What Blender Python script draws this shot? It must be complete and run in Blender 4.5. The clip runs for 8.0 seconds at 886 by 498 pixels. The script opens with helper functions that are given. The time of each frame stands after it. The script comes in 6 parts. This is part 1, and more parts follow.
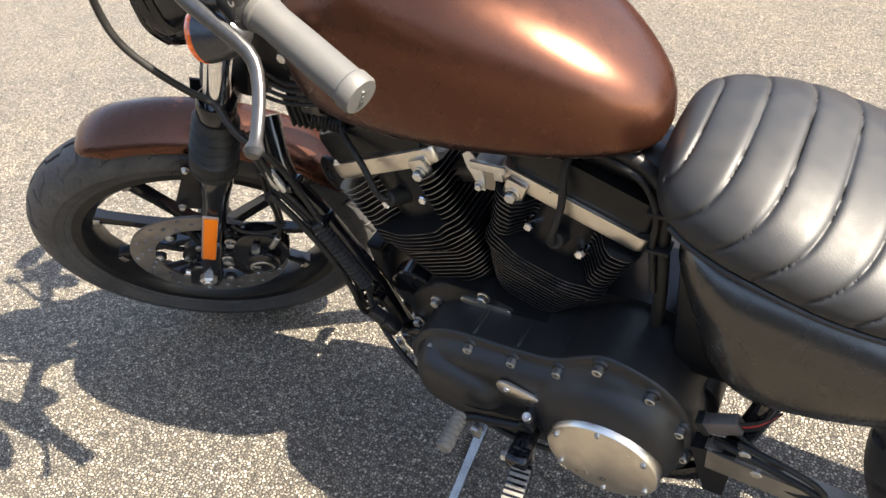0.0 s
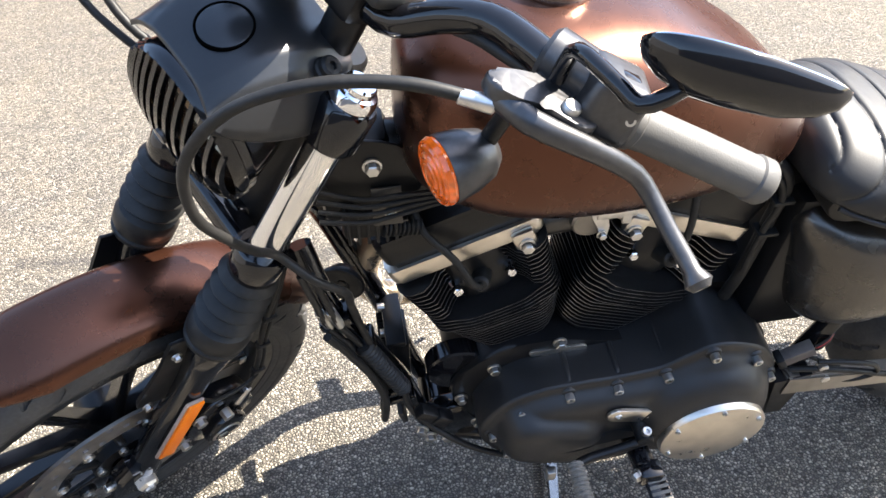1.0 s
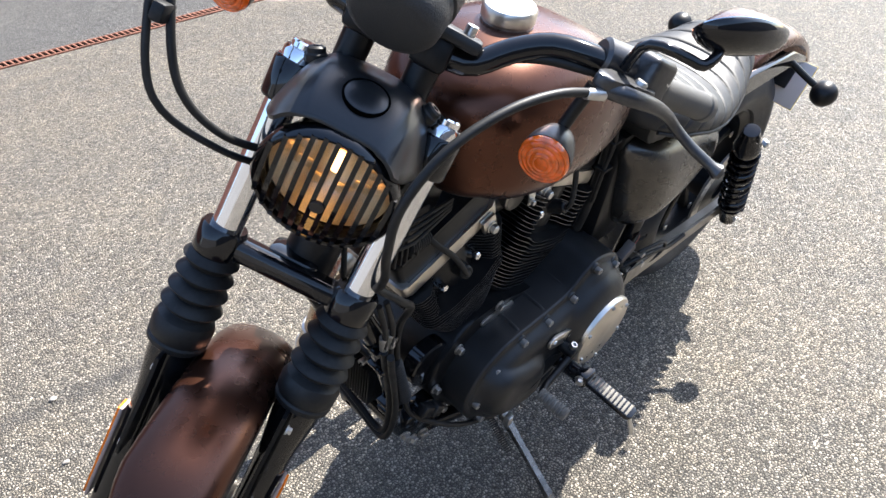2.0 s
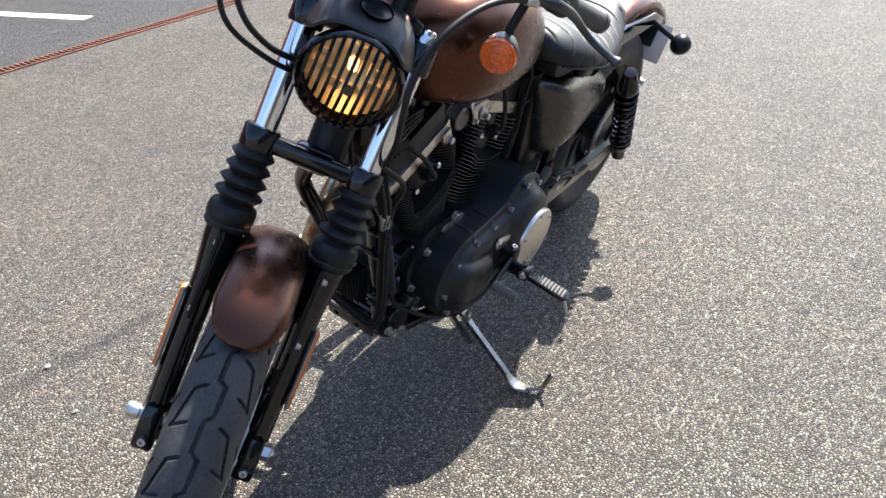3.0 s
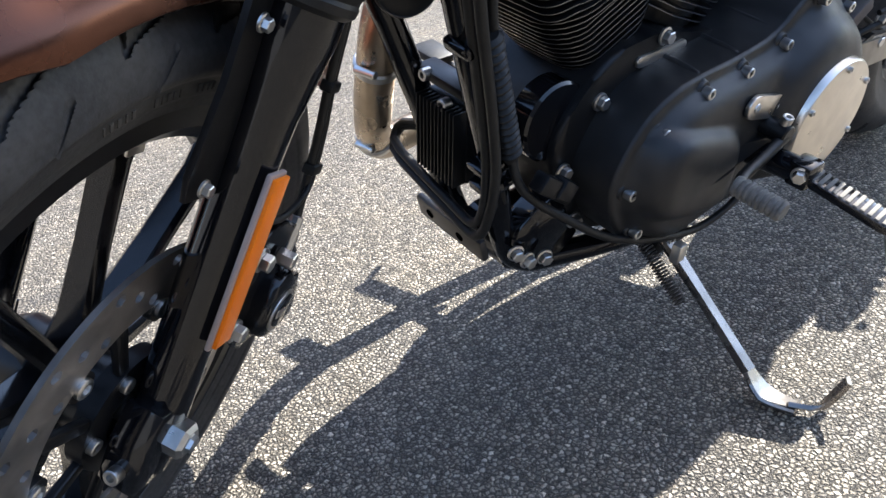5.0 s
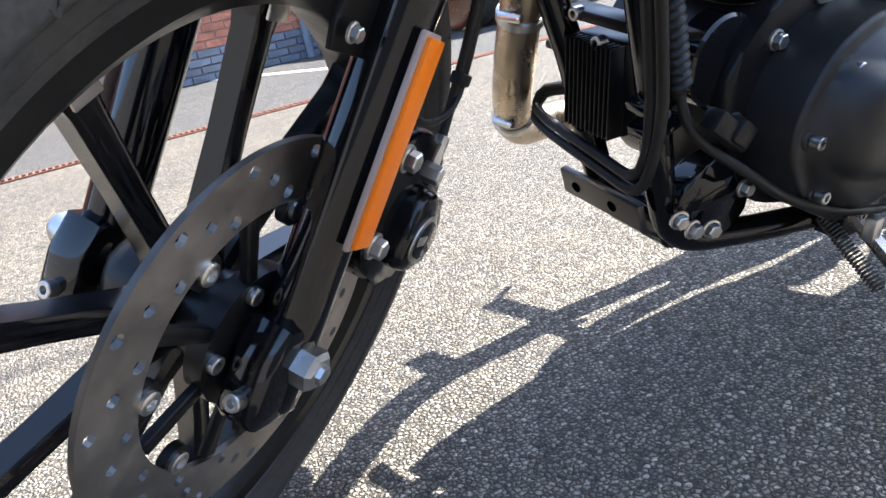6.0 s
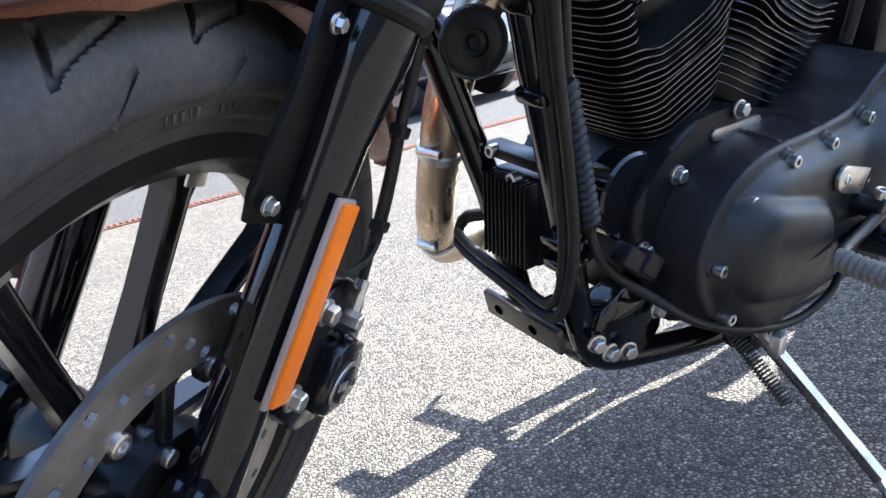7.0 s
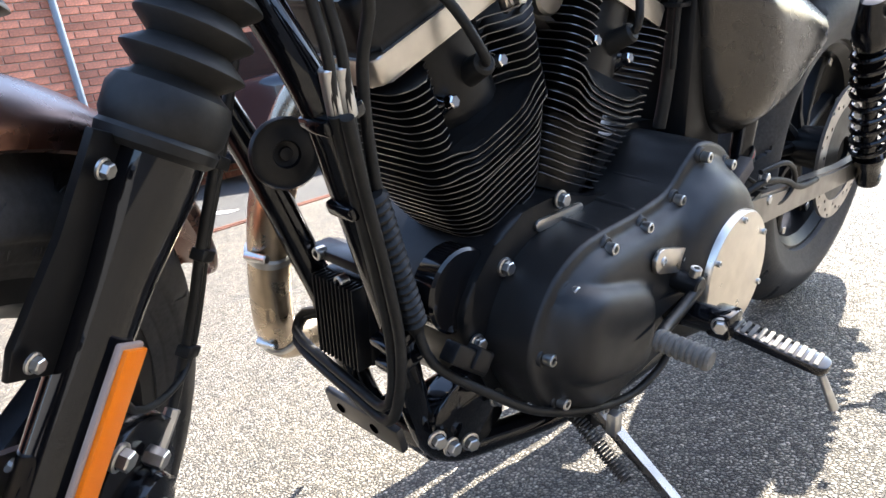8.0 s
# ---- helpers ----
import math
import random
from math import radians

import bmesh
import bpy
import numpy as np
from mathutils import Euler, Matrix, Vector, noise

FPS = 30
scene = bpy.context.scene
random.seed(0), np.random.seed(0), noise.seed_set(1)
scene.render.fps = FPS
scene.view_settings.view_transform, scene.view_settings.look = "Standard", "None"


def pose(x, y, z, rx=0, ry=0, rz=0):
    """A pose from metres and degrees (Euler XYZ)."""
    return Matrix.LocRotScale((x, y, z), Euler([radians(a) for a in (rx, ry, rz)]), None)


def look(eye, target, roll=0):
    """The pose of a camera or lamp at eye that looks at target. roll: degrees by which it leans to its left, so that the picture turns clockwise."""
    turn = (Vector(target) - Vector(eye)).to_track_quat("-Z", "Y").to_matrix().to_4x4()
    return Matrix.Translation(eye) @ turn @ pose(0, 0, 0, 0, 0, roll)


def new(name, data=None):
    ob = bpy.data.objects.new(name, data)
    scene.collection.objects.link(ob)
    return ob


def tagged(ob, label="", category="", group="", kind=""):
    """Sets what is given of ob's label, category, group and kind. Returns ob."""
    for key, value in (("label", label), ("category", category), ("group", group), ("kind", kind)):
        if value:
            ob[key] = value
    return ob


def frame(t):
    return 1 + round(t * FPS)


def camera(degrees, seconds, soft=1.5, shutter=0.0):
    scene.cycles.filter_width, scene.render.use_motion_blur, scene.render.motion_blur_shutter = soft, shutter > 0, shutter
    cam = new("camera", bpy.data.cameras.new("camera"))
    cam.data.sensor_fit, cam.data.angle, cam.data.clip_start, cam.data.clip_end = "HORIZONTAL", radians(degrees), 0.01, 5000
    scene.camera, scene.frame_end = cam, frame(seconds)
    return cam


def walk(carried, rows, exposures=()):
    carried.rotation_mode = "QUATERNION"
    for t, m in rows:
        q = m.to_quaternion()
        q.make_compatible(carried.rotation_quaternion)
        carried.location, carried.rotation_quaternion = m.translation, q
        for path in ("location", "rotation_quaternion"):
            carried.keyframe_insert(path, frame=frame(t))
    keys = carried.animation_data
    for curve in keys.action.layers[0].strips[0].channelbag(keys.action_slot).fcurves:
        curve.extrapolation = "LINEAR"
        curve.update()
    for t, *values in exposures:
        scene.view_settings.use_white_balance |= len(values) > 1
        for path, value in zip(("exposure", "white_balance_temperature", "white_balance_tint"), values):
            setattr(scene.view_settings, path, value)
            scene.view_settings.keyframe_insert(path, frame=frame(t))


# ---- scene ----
cam = camera(61.5, 8.0)
PATH = [
    (0, (-0.329, 0.937, 1.125), (0.565, -0.463, 0.011), -3.7),
    (0.5, (0.049, 0.911, 1.166), (0.443, -0.681, 0.021), -2.8),
    (1, (0.382, 0.914, 1.194), (0.157, -0.681, 0.007), -2.1),
    (1.2, (0.491, 0.877, 1.191), (0.035, -0.655, -0.011), -2.0),
    (2.3, (1.05, 0.841, 1.286), (-0.25, -0.235, 0.213), -3.5),
    (2.5, (1.129, 0.878, 1.276), (-0.223, -0.157, 0.226), -3.8),
    (3, (1.303, 0.977, 1.248), (-0.073, -0.017, 0.191), -3.5),
    (3.5, (1.325, 0.983, 1.19), (0.015, -0.016, 0.057), -2.8),
    (4, (1.132, 0.871, 1.086), (-0.074, -0.181, -0.114), -2.6),
    (4.2, (1.036, 0.813, 1.031), (-0.12, -0.291, -0.17), -3.3),
    (5.3, (0.781, 0.662, 0.566), (-0.122, -0.905, -0.289), -10.5),
    (5.5, (0.805, 0.649, 0.536), (-0.07, -0.968, -0.251), -11.1),
    (6, (0.849, 0.632, 0.5), (0.016, -1.057, -0.173), -11.9),
    (6.5, (0.861, 0.632, 0.534), (-0.025, -1.064, -0.049), -11.8),
    (7, (0.827, 0.643, 0.55), (-0.21, -0.99, 0.043), -11.1),
    (7.5, (0.777, 0.667, 0.554), (-0.452, -0.844, 0.1), -10.6),
    (8, (0.761, 0.675, 0.587), (-0.534, -0.785, 0.149), -11.9),
]
walk(cam, [(t, look(eye, target, roll)) for t, eye, target, roll in PATH],
     [(0, 2.56, 7350, 10), (1.2, 2.8, 6700, 10), (2.3, 1.98, 6350, 10), (4.2, 1.74, 6300, 10), (5.3, 2.55, 6250, 10), (6.1, 2.68, 6300, 10), (6.6, 2.75, 5950, 10), (7.5, 2.95, 6050, 10), (8, 2.88, 6600, 10)])
# ---------------------------------------------------------------- world and light
SUN_TO = Vector((-0.66, -0.02, 0.75)).normalized()      # towards the sun: behind the motorcycle
world = bpy.data.worlds.new("sky")
scene.world = world
world.use_nodes = True
wn = world.node_tree
sky = wn.nodes.new("ShaderNodeTexSky")
sky.sky_type = "NISHITA"
sky.sun_disc = False
sky.sun_elevation = math.asin(SUN_TO.z)
sky.sun_rotation = radians(270)
wn.links.new(sky.outputs[0], wn.nodes["Background"].inputs["Color"])
wn.nodes["Background"].inputs["Strength"].default_value = 0.11
sun_data = bpy.data.lights.new("sun", "SUN")
sun_data.energy = 4.6
sun_data.angle = radians(0.55)
sun_data.color = (1.0, 0.95, 0.87)
sun = new("sun", sun_data)
sun.matrix_world = look(SUN_TO * 50, (0, 0, 0))


# ---------------------------------------------------------------- materials
def material(name, colour, rough=0.5, metal=0.0, grain=0.0, grain_size=200.0, bump=0.0, bump_size=300.0,
             blotch=0.0, blotch_size=12.0, coat=0.0, coat_rough=0.1, dust=0.0, rough_var=0.0, spec=0.5):
    m = bpy.data.materials.new(name)
    m.use_nodes = True
    t = m.node_tree
    b = t.nodes["Principled BSDF"]
    b.inputs["Roughness"].default_value = rough
    b.inputs["Metallic"].default_value = metal
    b.inputs["Specular IOR Level"].default_value = spec
    b.inputs["Coat Weight"].default_value = coat
    b.inputs["Coat Roughness"].default_value = coat_rough
    co = t.nodes.new("ShaderNodeTexCoord").outputs["Object"]
    col = t.nodes.new("ShaderNodeRGB")
    col.outputs[0].default_value = (*colour, 1)
    out = col.outputs[0]

    def noise_tex(size, detail=4):
        n = t.nodes.new("ShaderNodeTexNoise")
        n.inputs["Scale"].default_value = size
        n.inputs["Detail"].default_value = detail
        t.links.new(co, n.inputs["Vector"])
        return n.outputs["Fac"]

    def ranged(src, lo, hi, a=0.3, z=0.7):
        n = t.nodes.new("ShaderNodeMapRange")
        n.inputs[1].default_value, n.inputs[2].default_value = a, z
        n.inputs[3].default_value, n.inputs[4].default_value = lo, hi
        t.links.new(src, n.inputs[0])
        return n.outputs[0]

    def scaled(src, fac):
        n = t.nodes.new("ShaderNodeVectorMath")
        n.operation = "SCALE"
        t.links.new(src, n.inputs[0])
        t.links.new(fac, n.inputs["Scale"])
        return n.outputs[0]

    if grain:
        out = scaled(out, ranged(noise_tex(grain_size, 2), 1 - grain, 1 + grain))
    if blotch:
        out = scaled(out, ranged(noise_tex(blotch_size), 1 - blotch, 1 + blotch))
    if dust:
        n = t.nodes.new("ShaderNodeMix")
        n.data_type = "RGBA"
        t.links.new(ranged(noise_tex(28, 6), 0.0, dust, 0.42, 0.75), n.inputs["Factor"])
        t.links.new(out, n.inputs["A"])
        n.inputs["B"].default_value = (0.32, 0.28, 0.22, 1)
        out = n.outputs["Result"]
    t.links.new(out, b.inputs["Base Color"])
    if rough_var:
        t.links.new(ranged(noise_tex(35, 5), max(0.02, rough - rough_var), rough + rough_var), b.inputs["Roughness"])
    if bump:
        n = t.nodes.new("ShaderNodeBump")
        n.inputs["Strength"].default_value = bump
        n.inputs["Distance"].default_value = 0.001
        t.links.new(noise_tex(bump_size, 3), n.inputs["Height"])
        t.links.new(n.outputs[0], b.inputs["Normal"])
    return m


PAINT = material("satin_brown_metallic_paint", (0.09, 0.034, 0.019), 0.28, 0.88, grain=0.12, grain_size=1800, rough_var=0.03, blotch=0.05, coat=0.18, coat_rough=0.3)
SATIN = material("satin_black_paint", (0.006, 0.006, 0.0065), 0.36, 0.0, grain=0.2, rough_var=0.06, bump=0.05, bump_size=900, dust=0.008, spec=0.26)
WRINKLE = material("wrinkle_black_coating", (0.011, 0.011, 0.0115), 0.42, 0.0, bump=0.3, bump_size=1100, rough_var=0.07, dust=0.012, spec=0.42)
GLOSS = material("gloss_black_enamel", (0.004, 0.004, 0.005), 0.09, 0.0, coat=0.2, coat_rough=0.03, rough_var=0.02, dust=0.004, spec=0.4)
GLOSSW = material("semi_gloss_black_wheel_paint", (0.005, 0.005, 0.006), 0.17, 0.0, rough_var=0.05, dust=0.01, spec=0.45)
RUBBER = material("black_rubber", (0.009, 0.009, 0.009), 0.5, 0.0, grain=0.25, bump=0.1, dust=0.03, rough_var=0.08, spec=0.3)
GAUGESHELL = material("coarse_black_plastic", (0.03, 0.03, 0.03), 0.6, grain=0.35, grain_size=900, bump=0.9, bump_size=700, spec=0.4)
TYRE = material("tyre_rubber", (0.038, 0.038, 0.039), 0.55, 0.0, grain=0.25, bump=0.2, bump_size=500, blotch=0.2, dust=0.07, spec=0.35)
# near-black that paints the shade inside grooves, seams, holes and the drain
RECESS_SHADE = material("painted_recess_shade", (0.0015, 0.0015, 0.0015), 1.0, spec=0.0)
LEATHER = material("black_vinyl", (0.012, 0.012, 0.0125), 0.5, 0.0, bump=0.16, bump_size=800, rough_var=0.08, dust=0.01, spec=0.4)
HOODPAINT = material("satin_black_hood_paint", (0.02, 0.021, 0.023), 0.3, 0.3, grain=0.05, rough_var=0.03, spec=0.5)
COVER = material("satin_black_cover_paint", (0.08, 0.075, 0.069), 0.26, 0.85, grain=0.05, rough_var=0.03, spec=0.8)
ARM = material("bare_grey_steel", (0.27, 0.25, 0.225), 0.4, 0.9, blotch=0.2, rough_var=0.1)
GREYPLUG = material("dusty_grey_plastic", (0.085, 0.068, 0.06), 0.6, dust=0.15, grain=0.1)
CHROME = material("chrome", (0.78, 0.78, 0.79), 0.07, 1.0, rough_var=0.03)
STEEL = material("zinc_plated_steel", (0.58, 0.57, 0.55), 0.36, 1.0, blotch=0.15, blotch_size=60, rough_var=0.1)
ALU = material("polished_aluminium", (0.66, 0.61, 0.54), 0.33, 1.0, blotch=0.08, blotch_size=40, rough_var=0.06)
ROTOR = material("brushed_rotor_steel", (0.42, 0.39, 0.36), 0.4, 1.0, blotch=0.2, blotch_size=30, rough_var=0.08)
PIPE = material("heat_tinted_exhaust", (0.42, 0.34, 0.25), 0.3, 1.0, blotch=0.3, blotch_size=14, rough_var=0.1)
FINEDGE = material("worn_fin_edge", (0.17, 0.17, 0.175), 0.32, 0.9)
CONTROL = material("satin_grey_black_metal", (0.075, 0.075, 0.078), 0.36, 0.8, rough_var=0.05, grain=0.1)
STANDMET = material("worn_plated_steel", (0.24, 0.225, 0.215), 0.27, 1.0, blotch=0.25, blotch_size=30, rough_var=0.08)
GRIPRUB = material("grey_grip_rubber", (0.06, 0.058, 0.055), 0.55, 0.0, bump=0.2, bump_size=800, dust=0.06)
PEGRUB = material("worn_peg_rubber", (0.13, 0.121, 0.107), 0.8, 0.0, grain=0.2, dust=0.1)
TIN = material("dull_dark_steel", (0.09, 0.085, 0.08), 0.4, 0.8, blotch=0.2)
YELLOW = material("yellow_reflective_plate", (0.75, 0.55, 0.05), 0.4)
WHITE = material("off_white_plastic", (0.6, 0.58, 0.54), 0.45)
BACKING = material("aged_pink_plastic", (0.36, 0.27, 0.23), 0.4)
REDWIRE = material("red_wire", (0.35, 0.02, 0.02), 0.5)
BARMAT = material("faded_print", (0.10, 0.09, 0.06), 0.7)


def glassy(name, colour, rough, trans, ior=1.45):
    m = bpy.data.materials.new(name)
    m.use_nodes = True
    b = m.node_tree.nodes["Principled BSDF"]
    b.inputs["Base Color"].default_value = (*colour, 1)
    b.inputs["Roughness"].default_value = rough
    b.inputs["Transmission Weight"].default_value = trans
    b.inputs["IOR"].default_value = ior
    return m


def lit(name, colour, strength):
    m = bpy.data.materials.new(name)
    m.use_nodes = True
    b = m.node_tree.nodes["Principled BSDF"]
    b.inputs["Base Color"].default_value = (*colour, 1)
    b.inputs["Emission Color"].default_value = (*colour, 1)
    b.inputs["Emission Strength"].default_value = strength
    return m


BULB = lit("lit_warm_bulb", (1.0, 0.55, 0.2), 2.2)
LENS = material("faceted_amber_lens", (0.78, 0.12, 0.008), 0.12, 0.0, bump=0.12, bump_size=260, blotch=0.3, blotch_size=120, coat=0.8, coat_rough=0.03)
AMBER = glassy("amber_lens", (0.95, 0.2, 0.012), 0.12, 0.45)
MARKRUB = material("raised_sidewall_print", (0.045, 0.04, 0.034), 0.6, grain=0.2)
AMBERREF = material("amber_reflector", (0.9, 0.2, 0.004), 0.28, 0.0, spec=0.25, coat=0.1, coat_rough=0.05, bump=0.6, bump_size=900)
def clear_lens(name):
    """Thin clear plastic: mostly see-through, a little gloss."""
    m = bpy.data.materials.new(name)
    m.use_nodes = True
    t = m.node_tree
    t.nodes.remove(t.nodes["Principled BSDF"])
    mix = t.nodes.new("ShaderNodeMixShader")
    mix.inputs[0].default_value = 0.07
    see = t.nodes.new("ShaderNodeBsdfTransparent")
    see.inputs[0].default_value = (0.97, 0.95, 0.9, 1)
    gl = t.nodes.new("ShaderNodeBsdfGlossy")
    gl.inputs["Roughness"].default_value = 0.03
    t.links.new(see.outputs[0], mix.inputs[1])
    t.links.new(gl.outputs[0], mix.inputs[2])
    t.links.new(mix.outputs[0], t.nodes["Material Output"].inputs[0])
    return m


GLASS = clear_lens("headlight_glass")
REFLECTOR = material("warm_headlight_reflector", (0.92, 0.81, 0.65), 0.28, 1.0, bump=0.3, bump_size=160)
MIRROR = material("mirror_glass", (0.8, 0.82, 0.84), 0.02, 1.0)


def asphalt(name, dark, light, gap, tint, stain=None):
    """Worn chip-seal: stones of 4 to 9 mm in many greys, set in dark binder."""
    m = bpy.data.materials.new(name)
    m.use_nodes = True
    t = m.node_tree
    b = t.nodes["Principled BSDF"]
    b.inputs["Roughness"].default_value = 0.8
    co = t.nodes.new("ShaderNodeTexCoord").outputs["Object"]

    def tex(kind, scale, **inputs):
        n = t.nodes.new(kind)
        n.inputs["Scale"].default_value = scale
        for k, v in inputs.items():
            n.inputs[k].default_value = v
        t.links.new(co, n.inputs["Vector"])
        return n

    def ramp(src, stops):
        n = t.nodes.new("ShaderNodeValToRGB")
        r = n.color_ramp
        while len(r.elements) < len(stops):
            r.elements.new(0.5)
        for e, (at, c) in zip(r.elements, stops):
            e.position, e.color = at, (*c, 1)
        t.links.new(src, n.inputs[0])
        return n.outputs[0]

    def mix(mode, fac, a, c):
        n = t.nodes.new("ShaderNodeMix")
        n.data_type, n.blend_type = "RGBA", mode
        if isinstance(fac, float):
            n.inputs["Factor"].default_value = fac
        else:
            t.links.new(fac, n.inputs["Factor"])
        t.links.new(a, n.inputs["A"])
        t.links.new(c, n.inputs["B"])
        return n.outputs["Result"]

    rag0 = tex("ShaderNodeTexNoise", 260.0, Detail=2.0)
    shift = t.nodes.new("ShaderNodeVectorMath")
    shift.operation = "MULTIPLY_ADD"
    t.links.new(rag0.outputs["Color"], shift.inputs[0])
    shift.inputs[1].default_value = (0.006, 0.006, 0.006)
    t.links.new(co, shift.inputs[2])
    stones = tex("ShaderNodeTexVoronoi", 150.0, Randomness=1.0)
    t.links.new(shift.outputs[0], stones.inputs["Vector"])
    edge = t.nodes.new("ShaderNodeTexVoronoi")
    edge.feature = "DISTANCE_TO_EDGE"
    edge.inputs["Scale"].default_value = 150.0
    t.links.new(shift.outputs[0], edge.inputs["Vector"])
    sep = t.nodes.new("ShaderNodeSeparateColor")
    t.links.new(stones.outputs["Color"], sep.inputs[0])
    base = ramp(sep.outputs[0], [(0.0, dark), (0.45, tuple((a + c) / 2 for a, c in zip(dark, light))), (0.88, light), (1.0, tuple(min(1, x * 1.5) for x in light))])
    binder = t.nodes.new("ShaderNodeRGB")
    binder.outputs[0].default_value = (*gap, 1)
    seam = ramp(edge.outputs["Distance"], [(0.0, (1, 1, 1)), (0.1, (0.75, 0.75, 0.75)), (0.24, (0, 0, 0))])
    col = mix("MIX", seam, base, binder.outputs[0])
    big = tex("ShaderNodeTexNoise", 1.3, Detail=6.0)
    col = mix("MULTIPLY", 1.0, col, ramp(big.outputs["Fac"], [(0.3, (0.86, 0.86, 0.87)), (0.7, (1.08, 1.06, 1.02))]))
    mid = tex("ShaderNodeTexNoise", 9.0, Detail=5.0)
    col = mix("MULTIPLY", 1.0, col, ramp(mid.outputs["Fac"], [(0.3, (0.9, 0.9, 0.9)), (0.7, tint)]))
    if stain:                        # a thin dark dribble along y = a + b x, between two x
        a, slope, x0, x1 = stain
        ax = t.nodes.new("ShaderNodeSeparateXYZ")
        t.links.new(co, ax.inputs[0])

        def calc(op, p, q):
            n = t.nodes.new("ShaderNodeMath")
            n.operation = op
            for s, v in zip(n.inputs, (p, q)):
                if isinstance(v, float):
                    s.default_value = v
                else:
                    t.links.new(v, s)
            return n.outputs[0]

        off = calc("ABSOLUTE", calc("SUBTRACT", calc("SUBTRACT", ax.outputs[1], a), calc("MULTIPLY", ax.outputs[0], slope)), 0.0)
        ends = calc("MULTIPLY", calc("GREATER_THAN", ax.outputs[0], x0), calc("LESS_THAN", ax.outputs[0], x1))
        rag = calc("ADD", off, calc("MULTIPLY", tex("ShaderNodeTexNoise", 14.0, Detail=4.0).outputs["Fac"], 0.045))
        near = calc("MULTIPLY", calc("SUBTRACT", 1.0, calc("MINIMUM", calc("MULTIPLY", rag, 15.0), 1.0)), ends)
        wet = t.nodes.new("ShaderNodeRGB")
        wet.outputs[0].default_value = (0.05, 0.047, 0.045, 1)
        col = mix("MIX", near, col, wet.outputs[0])
    t.links.new(col, b.inputs["Base Color"])
    bump = t.nodes.new("ShaderNodeBump")
    bump.inputs["Strength"].default_value = 1.0
    bump.inputs["Distance"].default_value = 0.0065
    height = t.nodes.new("ShaderNodeMath")
    height.operation = "MULTIPLY_ADD"
    clampd = t.nodes.new("ShaderNodeMapRange")
    clampd.inputs[2].default_value = 0.35
    t.links.new(edge.outputs["Distance"], clampd.inputs[0])
    t.links.new(sep.outputs[1], height.inputs[0])
    height.inputs[1].default_value = 0.8
    t.links.new(clampd.outputs[0], height.inputs[2])
    t.links.new(height.outputs[0], bump.inputs["Height"])
    t.links.new(bump.outputs[0], b.inputs["Normal"])
    rr = ramp(sep.outputs[2], [(0.0, (0.45,) * 3), (1.0, (0.9,) * 3)])
    t.links.new(rr, b.inputs["Roughness"])
    return m


ASPHALT = asphalt("worn_car_park_asphalt", (0.13, 0.118, 0.1), (0.48, 0.432, 0.363), (0.04, 0.037, 0.033), (1.12, 1.08, 1.0), (-0.669, -0.142, 0.36, 1.3))
ROADTAR = asphalt("grey_road_asphalt", (0.09, 0.09, 0.09), (0.24, 0.235, 0.225), (0.05, 0.05, 0.05), (1.08, 1.08, 1.06))


# ---------------------------------------------------------------- mesh tools
def part(name, bm, mat, parent, label="", angle=38):
    """One mesh object under a thing or a part."""
    me = bpy.data.meshes.new(name)
    bmesh.ops.recalc_face_normals(bm, faces=bm.faces)
    bm.to_mesh(me)
    bm.free()
    for m in (mat if isinstance(mat, (list, tuple)) else [mat]):
        me.materials.append(m)
    me.shade_smooth()
    me.set_sharp_from_angle(angle=radians(angle))
    ob = new(name, me)
    ob.parent = parent
    if label:
        ob["label"] = label
    return ob


def repeat(name, me, m, parent, label=""):
    ob = new(name, me)
    ob.parent = parent
    ob.matrix_basis = m
    if label:
        ob["label"] = label
    return ob


def thing(name, label, category, m=None, group="", kind=""):
    ob = tagged(new(name), label, category, group, kind)
    if m is not None:
        ob.matrix_world = m
    return ob


def along(p, d, up=(0, 0, 1)):
    """A pose at p whose z points along d."""
    d = Vector(d).normalized()
    up = Vector(up)
    if abs(d.dot(up)) > 0.98:
        up = Vector((1, 0, 0))
    x = up.cross(d).normalized()
    y = d.cross(x)
    m = Matrix((x, y, d)).transposed().to_4x4()
    return Matrix.Translation(p) @ m


def lathe(profile, m=None, seg=32, bm=None, closed=False):
    """Turns (radius, height) about z."""
    bm = bm or bmesh.new()
    rings = []
    for r, z in profile:
        if r < 1e-6:
            rings.append([bm.verts.new((0, 0, z))])
        else:
            rings.append([bm.verts.new((r * math.cos(2 * math.pi * i / seg), r * math.sin(2 * math.pi * i / seg), z)) for i in range(seg)])
    pairs = list(zip(rings, rings[1:])) + ([(rings[-1], rings[0])] if closed else [])
    for a, b in pairs:
        for i in range(seg):
            j = (i + 1) % seg
            q = [a[i % len(a)], a[j % len(a)], b[j % len(b)], b[i % len(b)]]
            q = list(dict.fromkeys(q))
            if len(q) > 2:
                bm.faces.new(q)
    if m is not None:
        bmesh.ops.transform(bm, matrix=m, verts=[v for ring in rings for v in ring])
    return bm


def rod(p, q, r, r2=None, seg=16, bev=0.0, bm=None):
    p, q = Vector(p), Vector(q)
    n = (q - p).length
    r2 = r if r2 is None else r2
    e = min(bev, n / 3, r * 0.8, r2 * 0.8)
    prof = [(0, 0), (r - e, 0), (r, e), (r2, n - e), (r2 - e, n), (0, n)] if e else [(0, 0), (r, 0), (r2, n), (0, n)]
    return lathe(prof, along(p, q - p), seg, bm)


